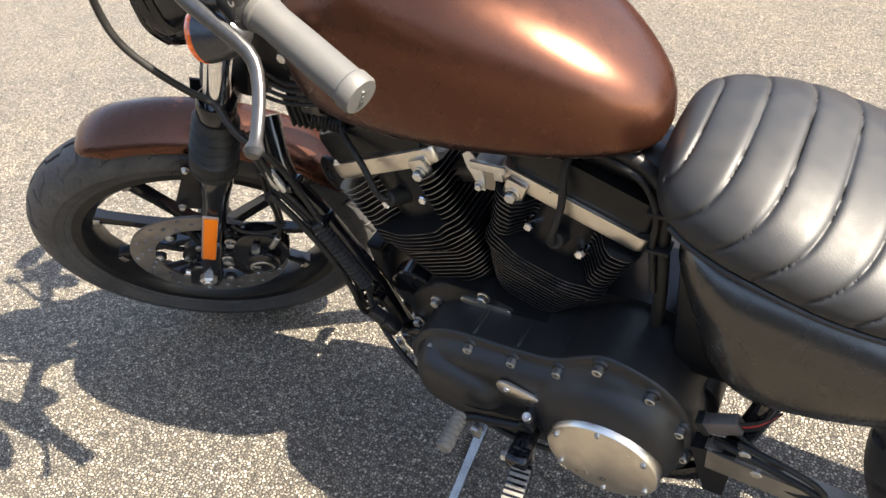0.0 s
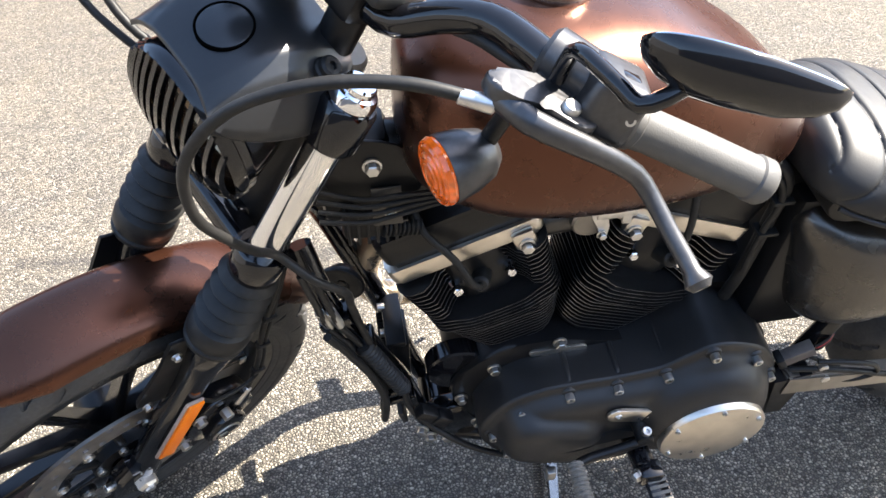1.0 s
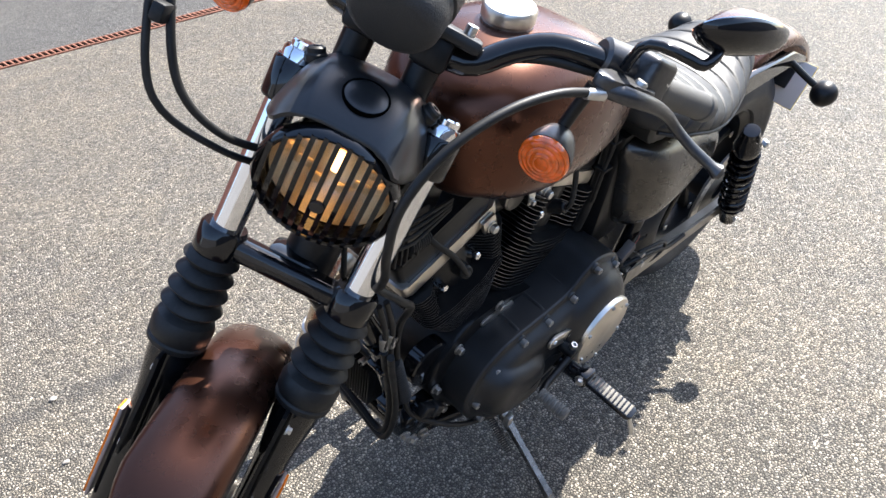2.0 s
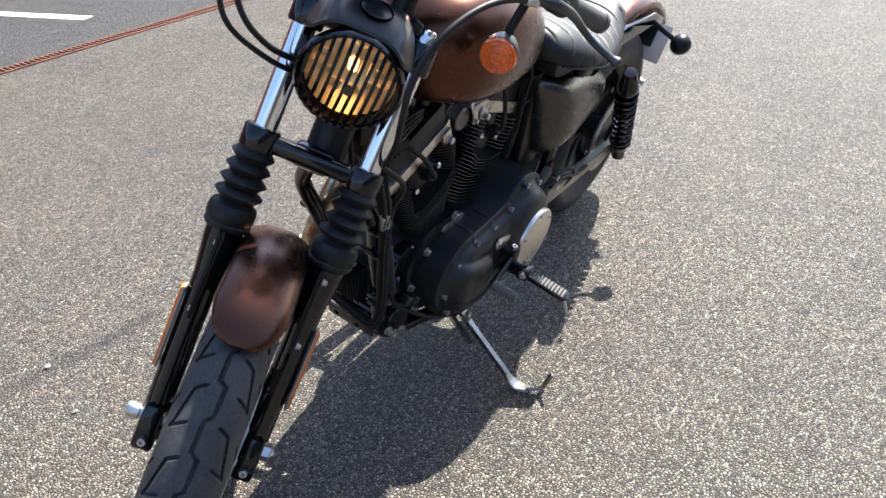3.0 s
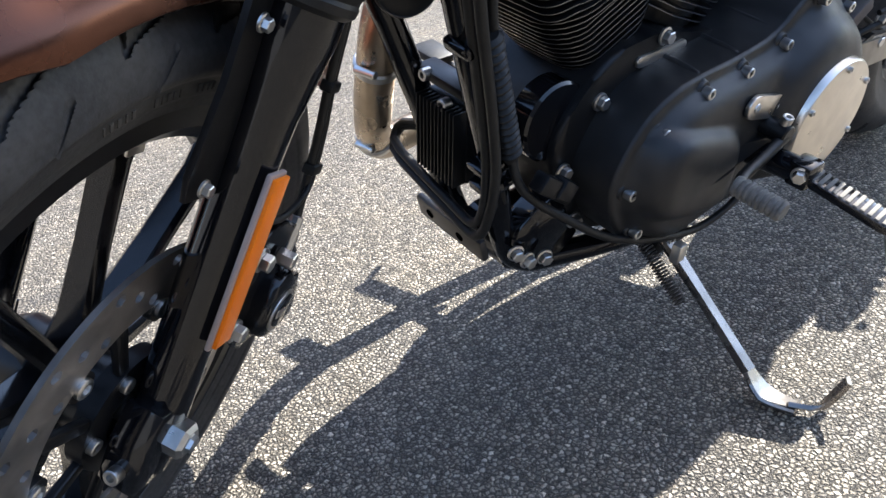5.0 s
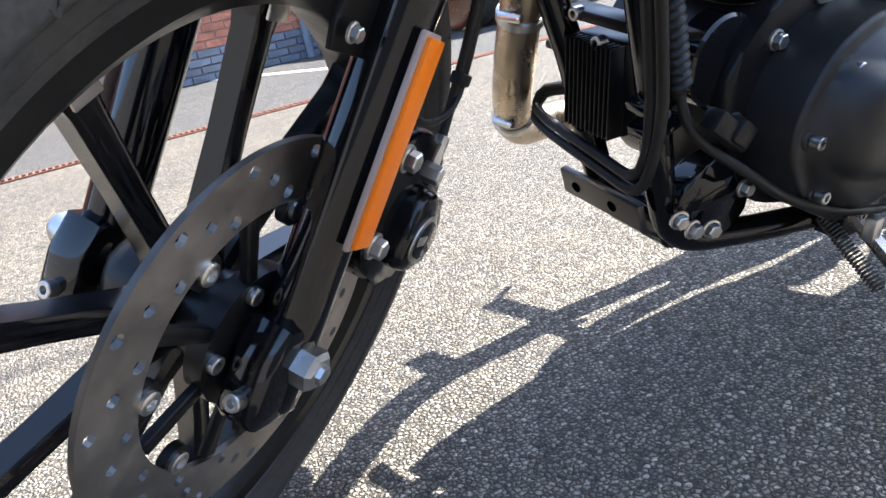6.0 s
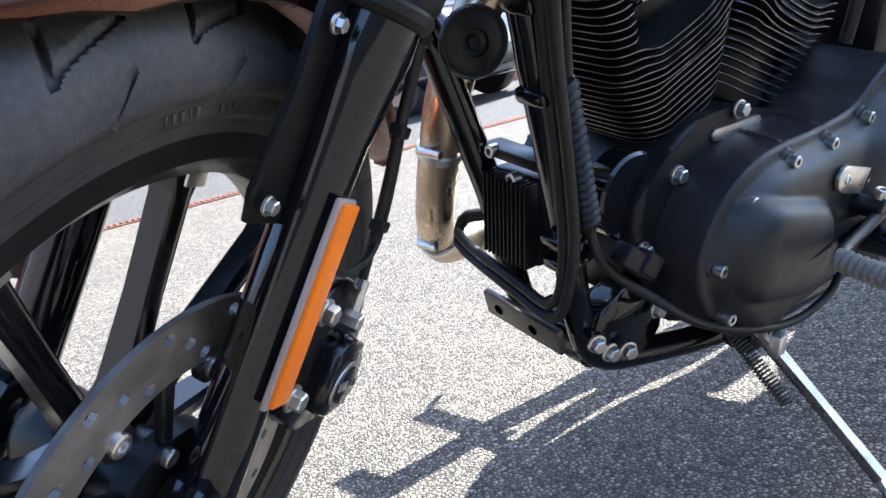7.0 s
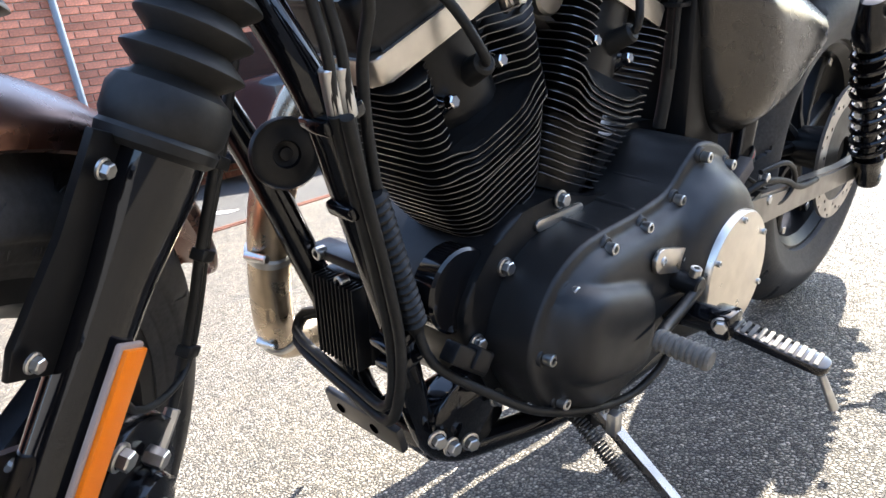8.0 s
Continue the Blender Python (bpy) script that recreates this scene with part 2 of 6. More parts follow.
def smooth_path(pts, step):
    pts = [Vector(p) for p in pts]
    out = []
    for i in range(len(pts) - 1):
        p0, p1, p2, p3 = pts[max(i - 1, 0)], pts[i], pts[i + 1], pts[min(i + 2, len(pts) - 1)]
        n = max(2, int((p2 - p1).length / step))
        for k in range(n):
            t = k / n
            out.append(0.5 * ((2 * p1) + (p2 - p0) * t + (2 * p0 - 5 * p1 + 4 * p2 - p3) * t * t + (3 * p1 - p0 - 3 * p2 + p3) * t ** 3))
    out.append(pts[-1])
    return out


def sweep(pts, radius, seg=10, step=0.012, bm=None, smooth=True, m=None, flat=1.0):
    """A round (or flattened) bar along a path; radius may be a function of 0..1."""
    path = smooth_path(pts, step) if smooth else [Vector(p) for p in pts]
    if m is not None:
        path = [m @ p for p in path]
    bm = bm or bmesh.new()
    rings, x = [], None
    for i, p in enumerate(path):
        d = (path[min(i + 1, len(path) - 1)] - path[max(i - 1, 0)]).normalized()
        if x is None:
            x = d.orthogonal().normalized()
        x = (x - d * x.dot(d)).normalized()
        y = d.cross(x)
        r = radius(i / (len(path) - 1)) if callable(radius) else radius
        rings.append([bm.verts.new(p + x * r * math.cos(2 * math.pi * k / seg) + y * r * flat * math.sin(2 * math.pi * k / seg)) for k in range(seg)])
    for a, b in zip(rings, rings[1:]):
        for k in range(seg):
            bm.faces.new((a[k], a[(k + 1) % seg], b[(k + 1) % seg], b[k]))
    bm.faces.new(rings[0][::-1])
    bm.faces.new(rings[-1])
    return bm


def box(c, size, m=None, bev=0.0, bm=None, seg=2):
    own = bmesh.new()
    bmesh.ops.create_cube(own, size=1, matrix=Matrix.LocRotScale(c, None, size))
    if bev:
        bmesh.ops.bevel(own, geom=own.edges[:], offset=bev, segments=seg, affect="EDGES", profile=0.5)
    if m is not None:
        bmesh.ops.transform(own, matrix=m, verts=own.verts)
    return join(bm, own)


def join(bm, own):
    if bm is None:
        return own
    me = bpy.data.meshes.new("tmp")
    own.to_mesh(me)
    own.free()
    bm.from_mesh(me)
    bpy.data.meshes.remove(me)
    return bm


def plate(outline, depth, m=None, bev=0.0, bm=None, seg=2):
    """A flat outline in (x, y), extruded along z from 0 to depth, edges rounded."""
    own = bmesh.new()
    a = [own.verts.new((x, y, 0)) for x, y in outline]
    b = [own.verts.new((x, y, depth)) for x, y in outline]
    n = len(a)
    own.faces.new(a[::-1])
    own.faces.new(b)
    for i in range(n):
        own.faces.new((a[i], a[(i + 1) % n], b[(i + 1) % n], b[i]))
    if bev:
        es = [e for e in own.edges if len({round(v.co.z, 6) for v in e.verts}) == 1]
        bmesh.ops.bevel(own, geom=es, offset=bev, segments=seg, affect="EDGES", profile=0.5)
    if m is not None:
        bmesh.ops.transform(own, matrix=m, verts=own.verts)
    return join(bm, own)


def loft(rings, bm=None, caps=True, m=None):
    bm = bm or bmesh.new()
    vs = [[bm.verts.new(m @ Vector(p) if m is not None else p) for p in ring] for ring in rings]
    n = len(vs[0])
    for a, b in zip(vs, vs[1:]):
        for k in range(n):
            bm.faces.new((a[k], a[(k + 1) % n], b[(k + 1) % n], b[k]))
    if caps:
        bm.faces.new(vs[0][::-1])
        bm.faces.new(vs[-1])
    return bm


def rounded(w, h, r, n=4):
    """Rounded rectangle outline, w by h, about the origin."""
    out = []
    for cx, cy, a in ((w / 2 - r, h / 2 - r, 0), (-w / 2 + r, h / 2 - r, 90), (-w / 2 + r, -h / 2 + r, 180), (w / 2 - r, -h / 2 + r, 270)):
        for k in range(n + 1):
            t = radians(a + 90 * k / n)
            out.append((cx + r * math.cos(t), cy + r * math.sin(t)))
    return out


def closed_curve(pts, n):
    """A smooth closed outline through 2D points."""
    out, k = [], len(pts)
    for i in range(k):
        p0, p1, p2, p3 = (Vector(pts[(i + j) % k]) for j in (-1, 0, 1, 2))
        for s in range(n):
            t = s / n
            out.append(tuple(0.5 * ((2 * p1) + (p2 - p0) * t + (2 * p0 - 5 * p1 + 4 * p2 - p3) * t * t + (3 * p1 - p0 - 3 * p2 + p3) * t ** 3)))
    return out


def lerp_table(table, x):
    """Piecewise smooth reading of rows (x, a, b, ...), x rising."""
    if x <= table[0][0]:
        return table[0][1:]
    for i in range(len(table) - 1):
        r, s = table[i], table[i + 1]
        if x <= s[0]:
            p, q = table[max(i - 1, 0)], table[min(i + 2, len(table) - 1)]
            w = s[0] - r[0]
            t = (x - r[0]) / w
            out = []
            for k in range(1, len(r)):
                m0 = (s[k] - p[k]) / (s[0] - p[0])
                m1 = (q[k] - r[k]) / (q[0] - r[0])
                out.append((2 * t ** 3 - 3 * t * t + 1) * r[k] + (t ** 3 - 2 * t * t + t) * w * m0 + (3 * t * t - 2 * t ** 3) * s[k] + (t ** 3 - t * t) * w * m1)
            return tuple(out)
    return table[-1][1:]


def mesh_of(bm, mats, angle=38):
    me = bpy.data.meshes.new("shared")
    bmesh.ops.recalc_face_normals(bm, faces=bm.faces)
    bm.to_mesh(me)
    bm.free()
    for m in mats:
        me.materials.append(m)
    me.shade_smooth()
    me.set_sharp_from_angle(angle=radians(angle))
    return me


def allen_bolt(r, h):
    """Socket-head bolt along z, its seat at 0."""
    bm = lathe([(r, 0), (r, h - 0.12 * r), (r * 0.88, h), (r * 0.56, h), (r * 0.5, h - 0.02 * r), (r * 0.5, h * 0.45), (0, h * 0.4)], seg=18)
    return mesh_of(bm, [STEEL])


def hex_bolt(r, h, flange=1.35):
    bm = lathe([(r * flange, 0), (r * flange, h * 0.22), (r * 1.05, h * 0.3)], seg=18)
    lathe([(r, h * 0.25), (r, h * 0.9), (r * 0.85, h), (0, h)], seg=6, bm=bm)
    return mesh_of(bm, [STEEL], 25)


ALLEN = allen_bolt(0.007, 0.011)
ALLEN_S = allen_bolt(0.0042, 0.005)
HEX = hex_bolt(0.008, 0.011)
HEX_S = hex_bolt(0.005, 0.007)


def bolt(name, me, p, d, parent, label=""):
    return repeat(name, me, along(p, d), parent, label)


def ribbon(pts, widths, thick, side, step=0.008):
    """A flat strip along a path; its width lies along `side`."""
    path = smooth_path(pts, step)
    side = Vector(side).normalized()
    rings = []
    for i, p in enumerate(path):
        t = i / (len(path) - 1) * (len(widths) - 1)
        k = min(int(t), len(widths) - 2)
        w = widths[k] + (widths[k + 1] - widths[k]) * (t - k)
        d = (path[min(i + 1, len(path) - 1)] - path[max(i - 1, 0)]).normalized()
        s = (side - d * side.dot(d)).normalized() * w / 2
        n = s.cross(d).normalized() * thick / 2
        rings.append([p - s * 0.9 - n, p + s * 0.9 - n, p + s, p + s * 0.9 + n, p - s * 0.9 + n, p - s])
    return loft(rings)


def cone_nut(r, h):
    """Chrome conical nut with a hexagon end."""
    bm = lathe([(r, 0), (r, h * 0.08), (r * 0.55, h * 0.62), (r * 0.55, h * 0.66)], seg=20)
    lathe([(r * 0.52, h * 0.62), (r * 0.52, h * 0.95), (r * 0.4, h), (0, h)], seg=6, bm=bm)
    return mesh_of(bm, [CHROME], 25)


CONE = cone_nut(0.0135, 0.026)
# ---------------------------------------------------------------- ground
def sheet(name, pts, z, mat, label, category):
    bm = bmesh.new()
    bm.faces.new([bm.verts.new((x, y, z)) for x, y in pts])
    ob = part(name, bm, mat, None)
    return tagged(ob, label, category, kind="structure")


sheet("ground", [(-400, -400), (400, -400), (400, 400), (-400, 400)], 0.0, ASPHALT, "worn pale chip-seal asphalt of a sunny car park", "ground")

# ---------------------------------------------------------------- the motorcycle
# Its own axes: x ahead, y to its left, z up; it leans to its left on the side stand, bars turned to the left.
bike = thing("motorcycle", "satin brown and black cruiser motorcycle leaning on its side stand", "motorcycle", pose(0, 0, 0.002, -13.6, 0, 0))
RAKE, STEER = radians(29.9), radians(33.6)
up_f = Vector((-math.sin(RAKE), 0, math.cos(RAKE)))
left_f = Vector((0, 1, 0)) * math.cos(STEER) + up_f.cross(Vector((0, 1, 0))) * math.sin(STEER)
ahead_f = left_f.cross(up_f)
AXLE = Vector((0.791, -0.006, 0.320))
FORK = Matrix((ahead_f, left_f, up_f)).transposed().to_4x4()
FORK.translation = AXLE                                   # fork axes: ahead, left, up along the legs
WHEEL = FORK
LEG = 0.088                                               # half the distance between the legs
MID = -0.02                                               # the frame's middle plane


def fpart(name, bm, mat, parent, label="", angle=38):
    bmesh.ops.transform(bm, matrix=FORK, verts=bm.verts)
    return part(name, bm, mat, parent, label, angle)


Y_AXIS = Matrix.Rotation(-math.pi / 2, 4, "X")            # turns a lathe's z to the left (+y)


def tyre_mesh(radius, width, depth, seg, across, tread):
    """Tyre about y: rounded crown, sidewalls, and tread grooves cut into it, painted black as shade."""
    prof = []
    for k in range(across + 1):
        a = (k / across - 0.5) * 2
        ang = a * radians(128)
        # crown and sidewall
        y = width / 2 * math.sin(min(max(ang, -math.pi / 2), math.pi / 2)) if abs(ang) < math.pi / 2 else width / 2 * math.copysign(1 - 0.22 * (abs(ang) - math.pi / 2) / radians(38), a)
        r = radius - depth * (1 - math.cos(ang)) * 0.62 if abs(ang) < math.pi / 2 else radius - depth * (0.62 + 0.38 * (abs(ang) - math.pi / 2) / radians(38))
        prof.append((y, r, a * 128))
    verts, faces, mats = [], [], []
    cut = np.zeros((seg, across + 1), bool)
    for i in range(seg):
        th = i / seg
        for k, (y, r, deg) in enumerate(prof):
            g = tread(th, deg)
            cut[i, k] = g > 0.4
            rr = r - 0.0065 * g + (0.0012 if 96 < abs(deg) < 100 or 116 < abs(deg) < 119 else 0.0)
            verts.append((rr * math.cos(2 * math.pi * th), y, rr * math.sin(2 * math.pi * th)))
    n = across + 1
    for i in range(seg):
        j = (i + 1) % seg
        for k in range(across):
            faces.append((i * n + k, i * n + k + 1, j * n + k + 1, j * n + k))
            # groove faces take the near-black: shade painted on top of the real cut
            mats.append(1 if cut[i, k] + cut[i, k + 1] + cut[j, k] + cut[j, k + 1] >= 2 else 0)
    # inner wall closes the ring
    base = len(verts)
    for i in range(seg):
        th = 2 * math.pi * i / seg
        r = radius - depth * 1.02
        verts.append((r * math.cos(th), prof[0][0] * 0.9, r * math.sin(th)))
        verts.append((r * math.cos(th), prof[-1][0] * 0.9, r * math.sin(th)))
    for i in range(seg):
        j = (i + 1) % seg
        faces += [(i * n, j * n, base + 2 * j, base + 2 * i), (i * n + across, base + 2 * i + 1, base + 2 * j + 1, j * n + across), (base + 2 * i, base + 2 * j, base + 2 * j + 1, base + 2 * i + 1)]
        mats += [0, 0, 0]
    me = bpy.data.meshes.new("tyre")
    me.from_pydata(verts, [], faces)
    me.materials.append(TYRE)
    me.materials.append(RECESS_SHADE)
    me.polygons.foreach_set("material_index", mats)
    me.update()
    me.shade_smooth()
    me.set_sharp_from_angle(angle=radians(42))
    return me


def ease(v):
    v = max(0.0, min(1.0, v))
    return v * v * (3 - 2 * v)


PITCHES = 22
PITCH = 2 * math.pi * 0.348 / PITCHES
ARC = 0.00092                                             # metres of crown for each degree
ZIGZAG = [(-5, -0.04), (-6, 0.42), (6, 0.49), (5, 0.92), (-5, 0.99), (-5, 1.1)]
BRACKET = [(20, 0.02), (37, 0.1), (52, 0.6), (58, 0.68), (30, 0.57)]
SHOULDER = [(66, 0.2), (86, 0.42)]


def groove(line, d, q):
    """Depth, 0 to 1, of a groove drawn as a line of (degrees across, pitches along)."""
    px, py, near = d * ARC, q * PITCH, 1.0
    for (d0, q0), (d1, q1) in zip(line, line[1:]):
        ax, ay, bx, by = d0 * ARC, q0 * PITCH, d1 * ARC, q1 * PITCH
        t = ((px - ax) * (bx - ax) + (py - ay) * (by - ay)) / ((bx - ax) ** 2 + (by - ay) ** 2)
        t = max(0.0, min(1.0, t))
        near = min(near, math.hypot(px - ax - t * (bx - ax), py - ay - t * (by - ay)))
    return ease((0.0029 - near) / 0.0016)


def tread_front(th, deg):
    """Groove depth: zigzag along the middle, slanted brackets on both sides, short cuts on the shoulders."""
    if abs(deg) > 90:
        return 0.0
    p = (-th * PITCHES) % 1.0
    if abs(deg) < 14:
        return groove(ZIGZAG, deg, p)
    q = p if deg > 0 else (p + 0.5) % 1.0
    return max(groove(BRACKET, abs(deg), q), groove(SHOULDER, abs(deg), q))


def tread_rear(th, deg):
    p = (th * 20) % 1.0
    return 1.0 if 10 < abs(deg) < 60 and abs(p - (0.2 + 0.5 * (abs(deg) - 10) / 50)) < 0.06 else 0.0


def rim_profile(rb, w):
    """Cast rim, (radius, y)."""
    return [(rb + 0.012, -w / 2), (rb + 0.014, -w / 2 + 0.004), (rb + 0.004, -w / 2 + 0.012), (rb - 0.004, -w / 2 + 0.02), (rb - 0.010, -w / 4), (rb - 0.014, 0),
            (rb - 0.010, w / 4), (rb - 0.004, w / 2 - 0.02), (rb + 0.004, w / 2 - 0.012), (rb + 0.014, w / 2 - 0.004), (rb + 0.012, w / 2), (rb - 0.006, w / 2 - 0.001),
            (rb - 0.022, w / 2 - 0.016), (rb - 0.026, 0), (rb - 0.022, -w / 2 + 0.016), (rb - 0.006, -w / 2 + 0.001)]


def disc_rotor(r_in, r_out, thick, rows, count, hole):
    """Drilled brake disc about y, real holes."""
    bm = bmesh.new()
    nr = len(rows)
    edges_r = [r_in] + [(a + b) / 2 for a, b in zip(rows, rows[1:])] + [r_out]
    cache = {}

    def v(r, a, y):
        key = (round(r, 5), round(a % (2 * math.pi), 5), round(y, 5))
        if key not in cache:
            cache[key] = bm.verts.new((r * math.cos(a), y, r * math.sin(a)))
        return cache[key]

    for i in range(count):
        for j in range(nr):
            a0, a1 = 2 * math.pi * i / count, 2 * math.pi * (i + 1) / count
            am = (a0 + a1) / 2
            r0, r1 = edges_r[j], edges_r[j + 1]
            rm = rows[j]
            drilled = (i + j) % nr == 0
            outer = [(r0, a0), (r0, am), (r0, a1), (rm, a1), (r1, a1), (r1, am), (r1, a0), (rm, a0)]
            for y in (-thick / 2, thick / 2):
                o = [v(r, a, y) for r, a in outer]
                if drilled:
                    inner = []
                    for r, a in outer:
                        d = Vector(((r - rm), (a - am) * rm)).normalized() * hole
                        inner.append(v(rm + d.x, am + d.y / rm, y))
                    for k in range(8):
                        bm.faces.new((o[k], o[(k + 1) % 8], inner[(k + 1) % 8], inner[k]))
                else:
                    bm.faces.new(o)
            if drilled:
                for k in range(8):
                    ring = []
                    for q in (k, (k + 1) % 8):
                        r, a = outer[q]
                        d = Vector(((r - rm), (a - am) * rm)).normalized() * hole
                        ring.append((rm + d.x, am + d.y / rm))
                    bm.faces.new((v(*ring[0], -thick / 2), v(*ring[1], -thick / 2), v(*ring[1], thick / 2), v(*ring[0], thick / 2)))
            for r in ([r0] if j == 0 else []) + ([r1] if j == nr - 1 else []):
                bm.faces.new((v(r, a0, -thick / 2), v(r, am, -thick / 2), v(r, am, thick / 2), v(r, a0, thick / 2)))
                bm.faces.new((v(r, am, -thick / 2), v(r, a1, -thick / 2), v(r, a1, thick / 2), v(r, am, thick / 2)))
    return bm


def spoke_bm(r0, r1, n_deg):
    """One cast spoke in the x direction, I-shaped, widening to the rim."""
    rings = []
    for r, w, d in ((r0, 0.013, 0.02), (r0 + 0.03, 0.010, 0.015), ((r0 + r1) / 2, 0.0095, 0.0125), (r1 - 0.03, 0.0105, 0.0125), (r1 - 0.008, 0.014, 0.015), (r1, 0.02, 0.018)):
        rings.append([(r, d, -w * 0.55), (r, d * 0.75, -w), (r, -d * 0.75, -w), (r, -d, -w * 0.55), (r, -d, w * 0.55), (r, -d * 0.75, w), (r, d * 0.75, w), (r, d, w * 0.55)])
    return loft(rings, m=Matrix.Rotation(radians(n_deg), 4, "Y"))


def build_front_wheel():
    
    wheel = part("front_wheel", lathe([(0.012, -0.055), (0.03, -0.055), (0.036, -0.045), (0.034, -0.02), (0.034, 0.02), (0.04, 0.04), (0.04, 0.052), (0.012, 0.052)], WHEEL @ Y_AXIS, 40, closed=True), SATIN, bike, "black cast wheel hub")
    me = tyre_mesh(0.348, 0.106, 0.084, 2000, 130, tread_front)
    me.transform(WHEEL)
    ob = new("tyre", me)
    ob.parent = wheel
    ob["label"] = "road tyre with zigzag tread grooves"
    part("rim", lathe(rim_profile(0.252, 0.08), WHEEL @ Y_AXIS, 96, closed=True), SATIN, wheel, "satin black cast rim")
    for k in range(9):
        part("spoke", _at_fork(spoke_bm(0.033, 0.236, -40 * k - 4.5)), GLOSSW, wheel)
        a = -40 * k - 4.5
        m = WHEEL @ Matrix.Rotation(radians(a), 4, "Y")
        part("machined_pad", box((0.228, 0.0165, 0), (0.022, 0.003, 0.02), m, 0.001), ALU, wheel, "bare machined spoke end")
    for k in range(14):                # worn raised print on the sidewall
        a = radians(66 + 1.3 * k + (3 if k > 4 else 0) + (3 if k > 9 else 0))
        m = WHEEL @ Matrix.Rotation(-a, 4, "Y")
        part("sidewall_mark", box((0.284, 0.0502, 0), (0.006, 0.0009, 0.0032 if k % 3 else 0.0016), m, 0.0003), MARKRUB, wheel)
    hub_y = 0.060
    disc = part("brake_disc", _at_fork(_shift(disc_rotor(0.108, 0.155, 0.005, (0.117, 0.131, 0.145), 42, 0.0052), (0, hub_y, 0))), ROTOR, wheel, "drilled steel brake disc", 30)
    carrier = lathe([(0.03, hub_y - 0.012), (0.055, hub_y - 0.012), (0.055, hub_y + 0.004), (0.03, hub_y + 0.006)], WHEEL @ Y_AXIS, 40, closed=True)
    part("disc_carrier", carrier, SATIN, wheel, "black disc carrier")
    for k in range(7):
        a = radians(51.43 * k + 39)
        for s in (-1, 1):
            m = WHEEL @ Matrix.Rotation(-a + radians(11 * s), 4, "Y")
            part("carrier_arm", box((0.078, hub_y - 0.002, 0.0), (0.058, 0.008, 0.009), m @ Matrix.Rotation(radians(16 * s), 4, "Y"), 0.002), SATIN, wheel)
        p = WHEEL @ Vector((0.101 * math.cos(a), hub_y + 0.002, 0.101 * math.sin(a)))
        part("carrier_pad", lathe([(0.013, -0.008), (0.013, 0.0), (0, 0.0)], along(p, left_f), 20), SATIN, wheel)
        repeat("disc_rivet", RIVET, along(p, left_f), wheel)
    for k in range(5):
        a = radians(72 * k + 60)
        p = WHEEL @ Vector((0.045 * math.cos(a), hub_y - 0.001, 0.045 * math.sin(a)))
        repeat("disc_bolt", ALLEN, along(p, left_f), wheel)
    return wheel


def _at_fork(bm):
    bmesh.ops.transform(bm, matrix=WHEEL, verts=bm.verts)
    return bm


def _shift(bm, d):
    bmesh.ops.translate(bm, vec=d, verts=bm.verts)
    return bm


RIVET = mesh_of(lathe([(0.0085, 0), (0.0085, 0.003), (0.007, 0.004), (0.0045, 0.004), (0.004, 0.001), (0, 0.001)], seg=18), [STEEL])
build_front_wheel()

BARS = FORK @ Matrix.Translation((0, 0.0, 0.042))     # bars and controls
TOP = FORK @ Matrix.Translation((0, 0.002, -0.008))      # upper clamps, lamp cover
# fork legs
LEFT, RIGHT = 1, -1


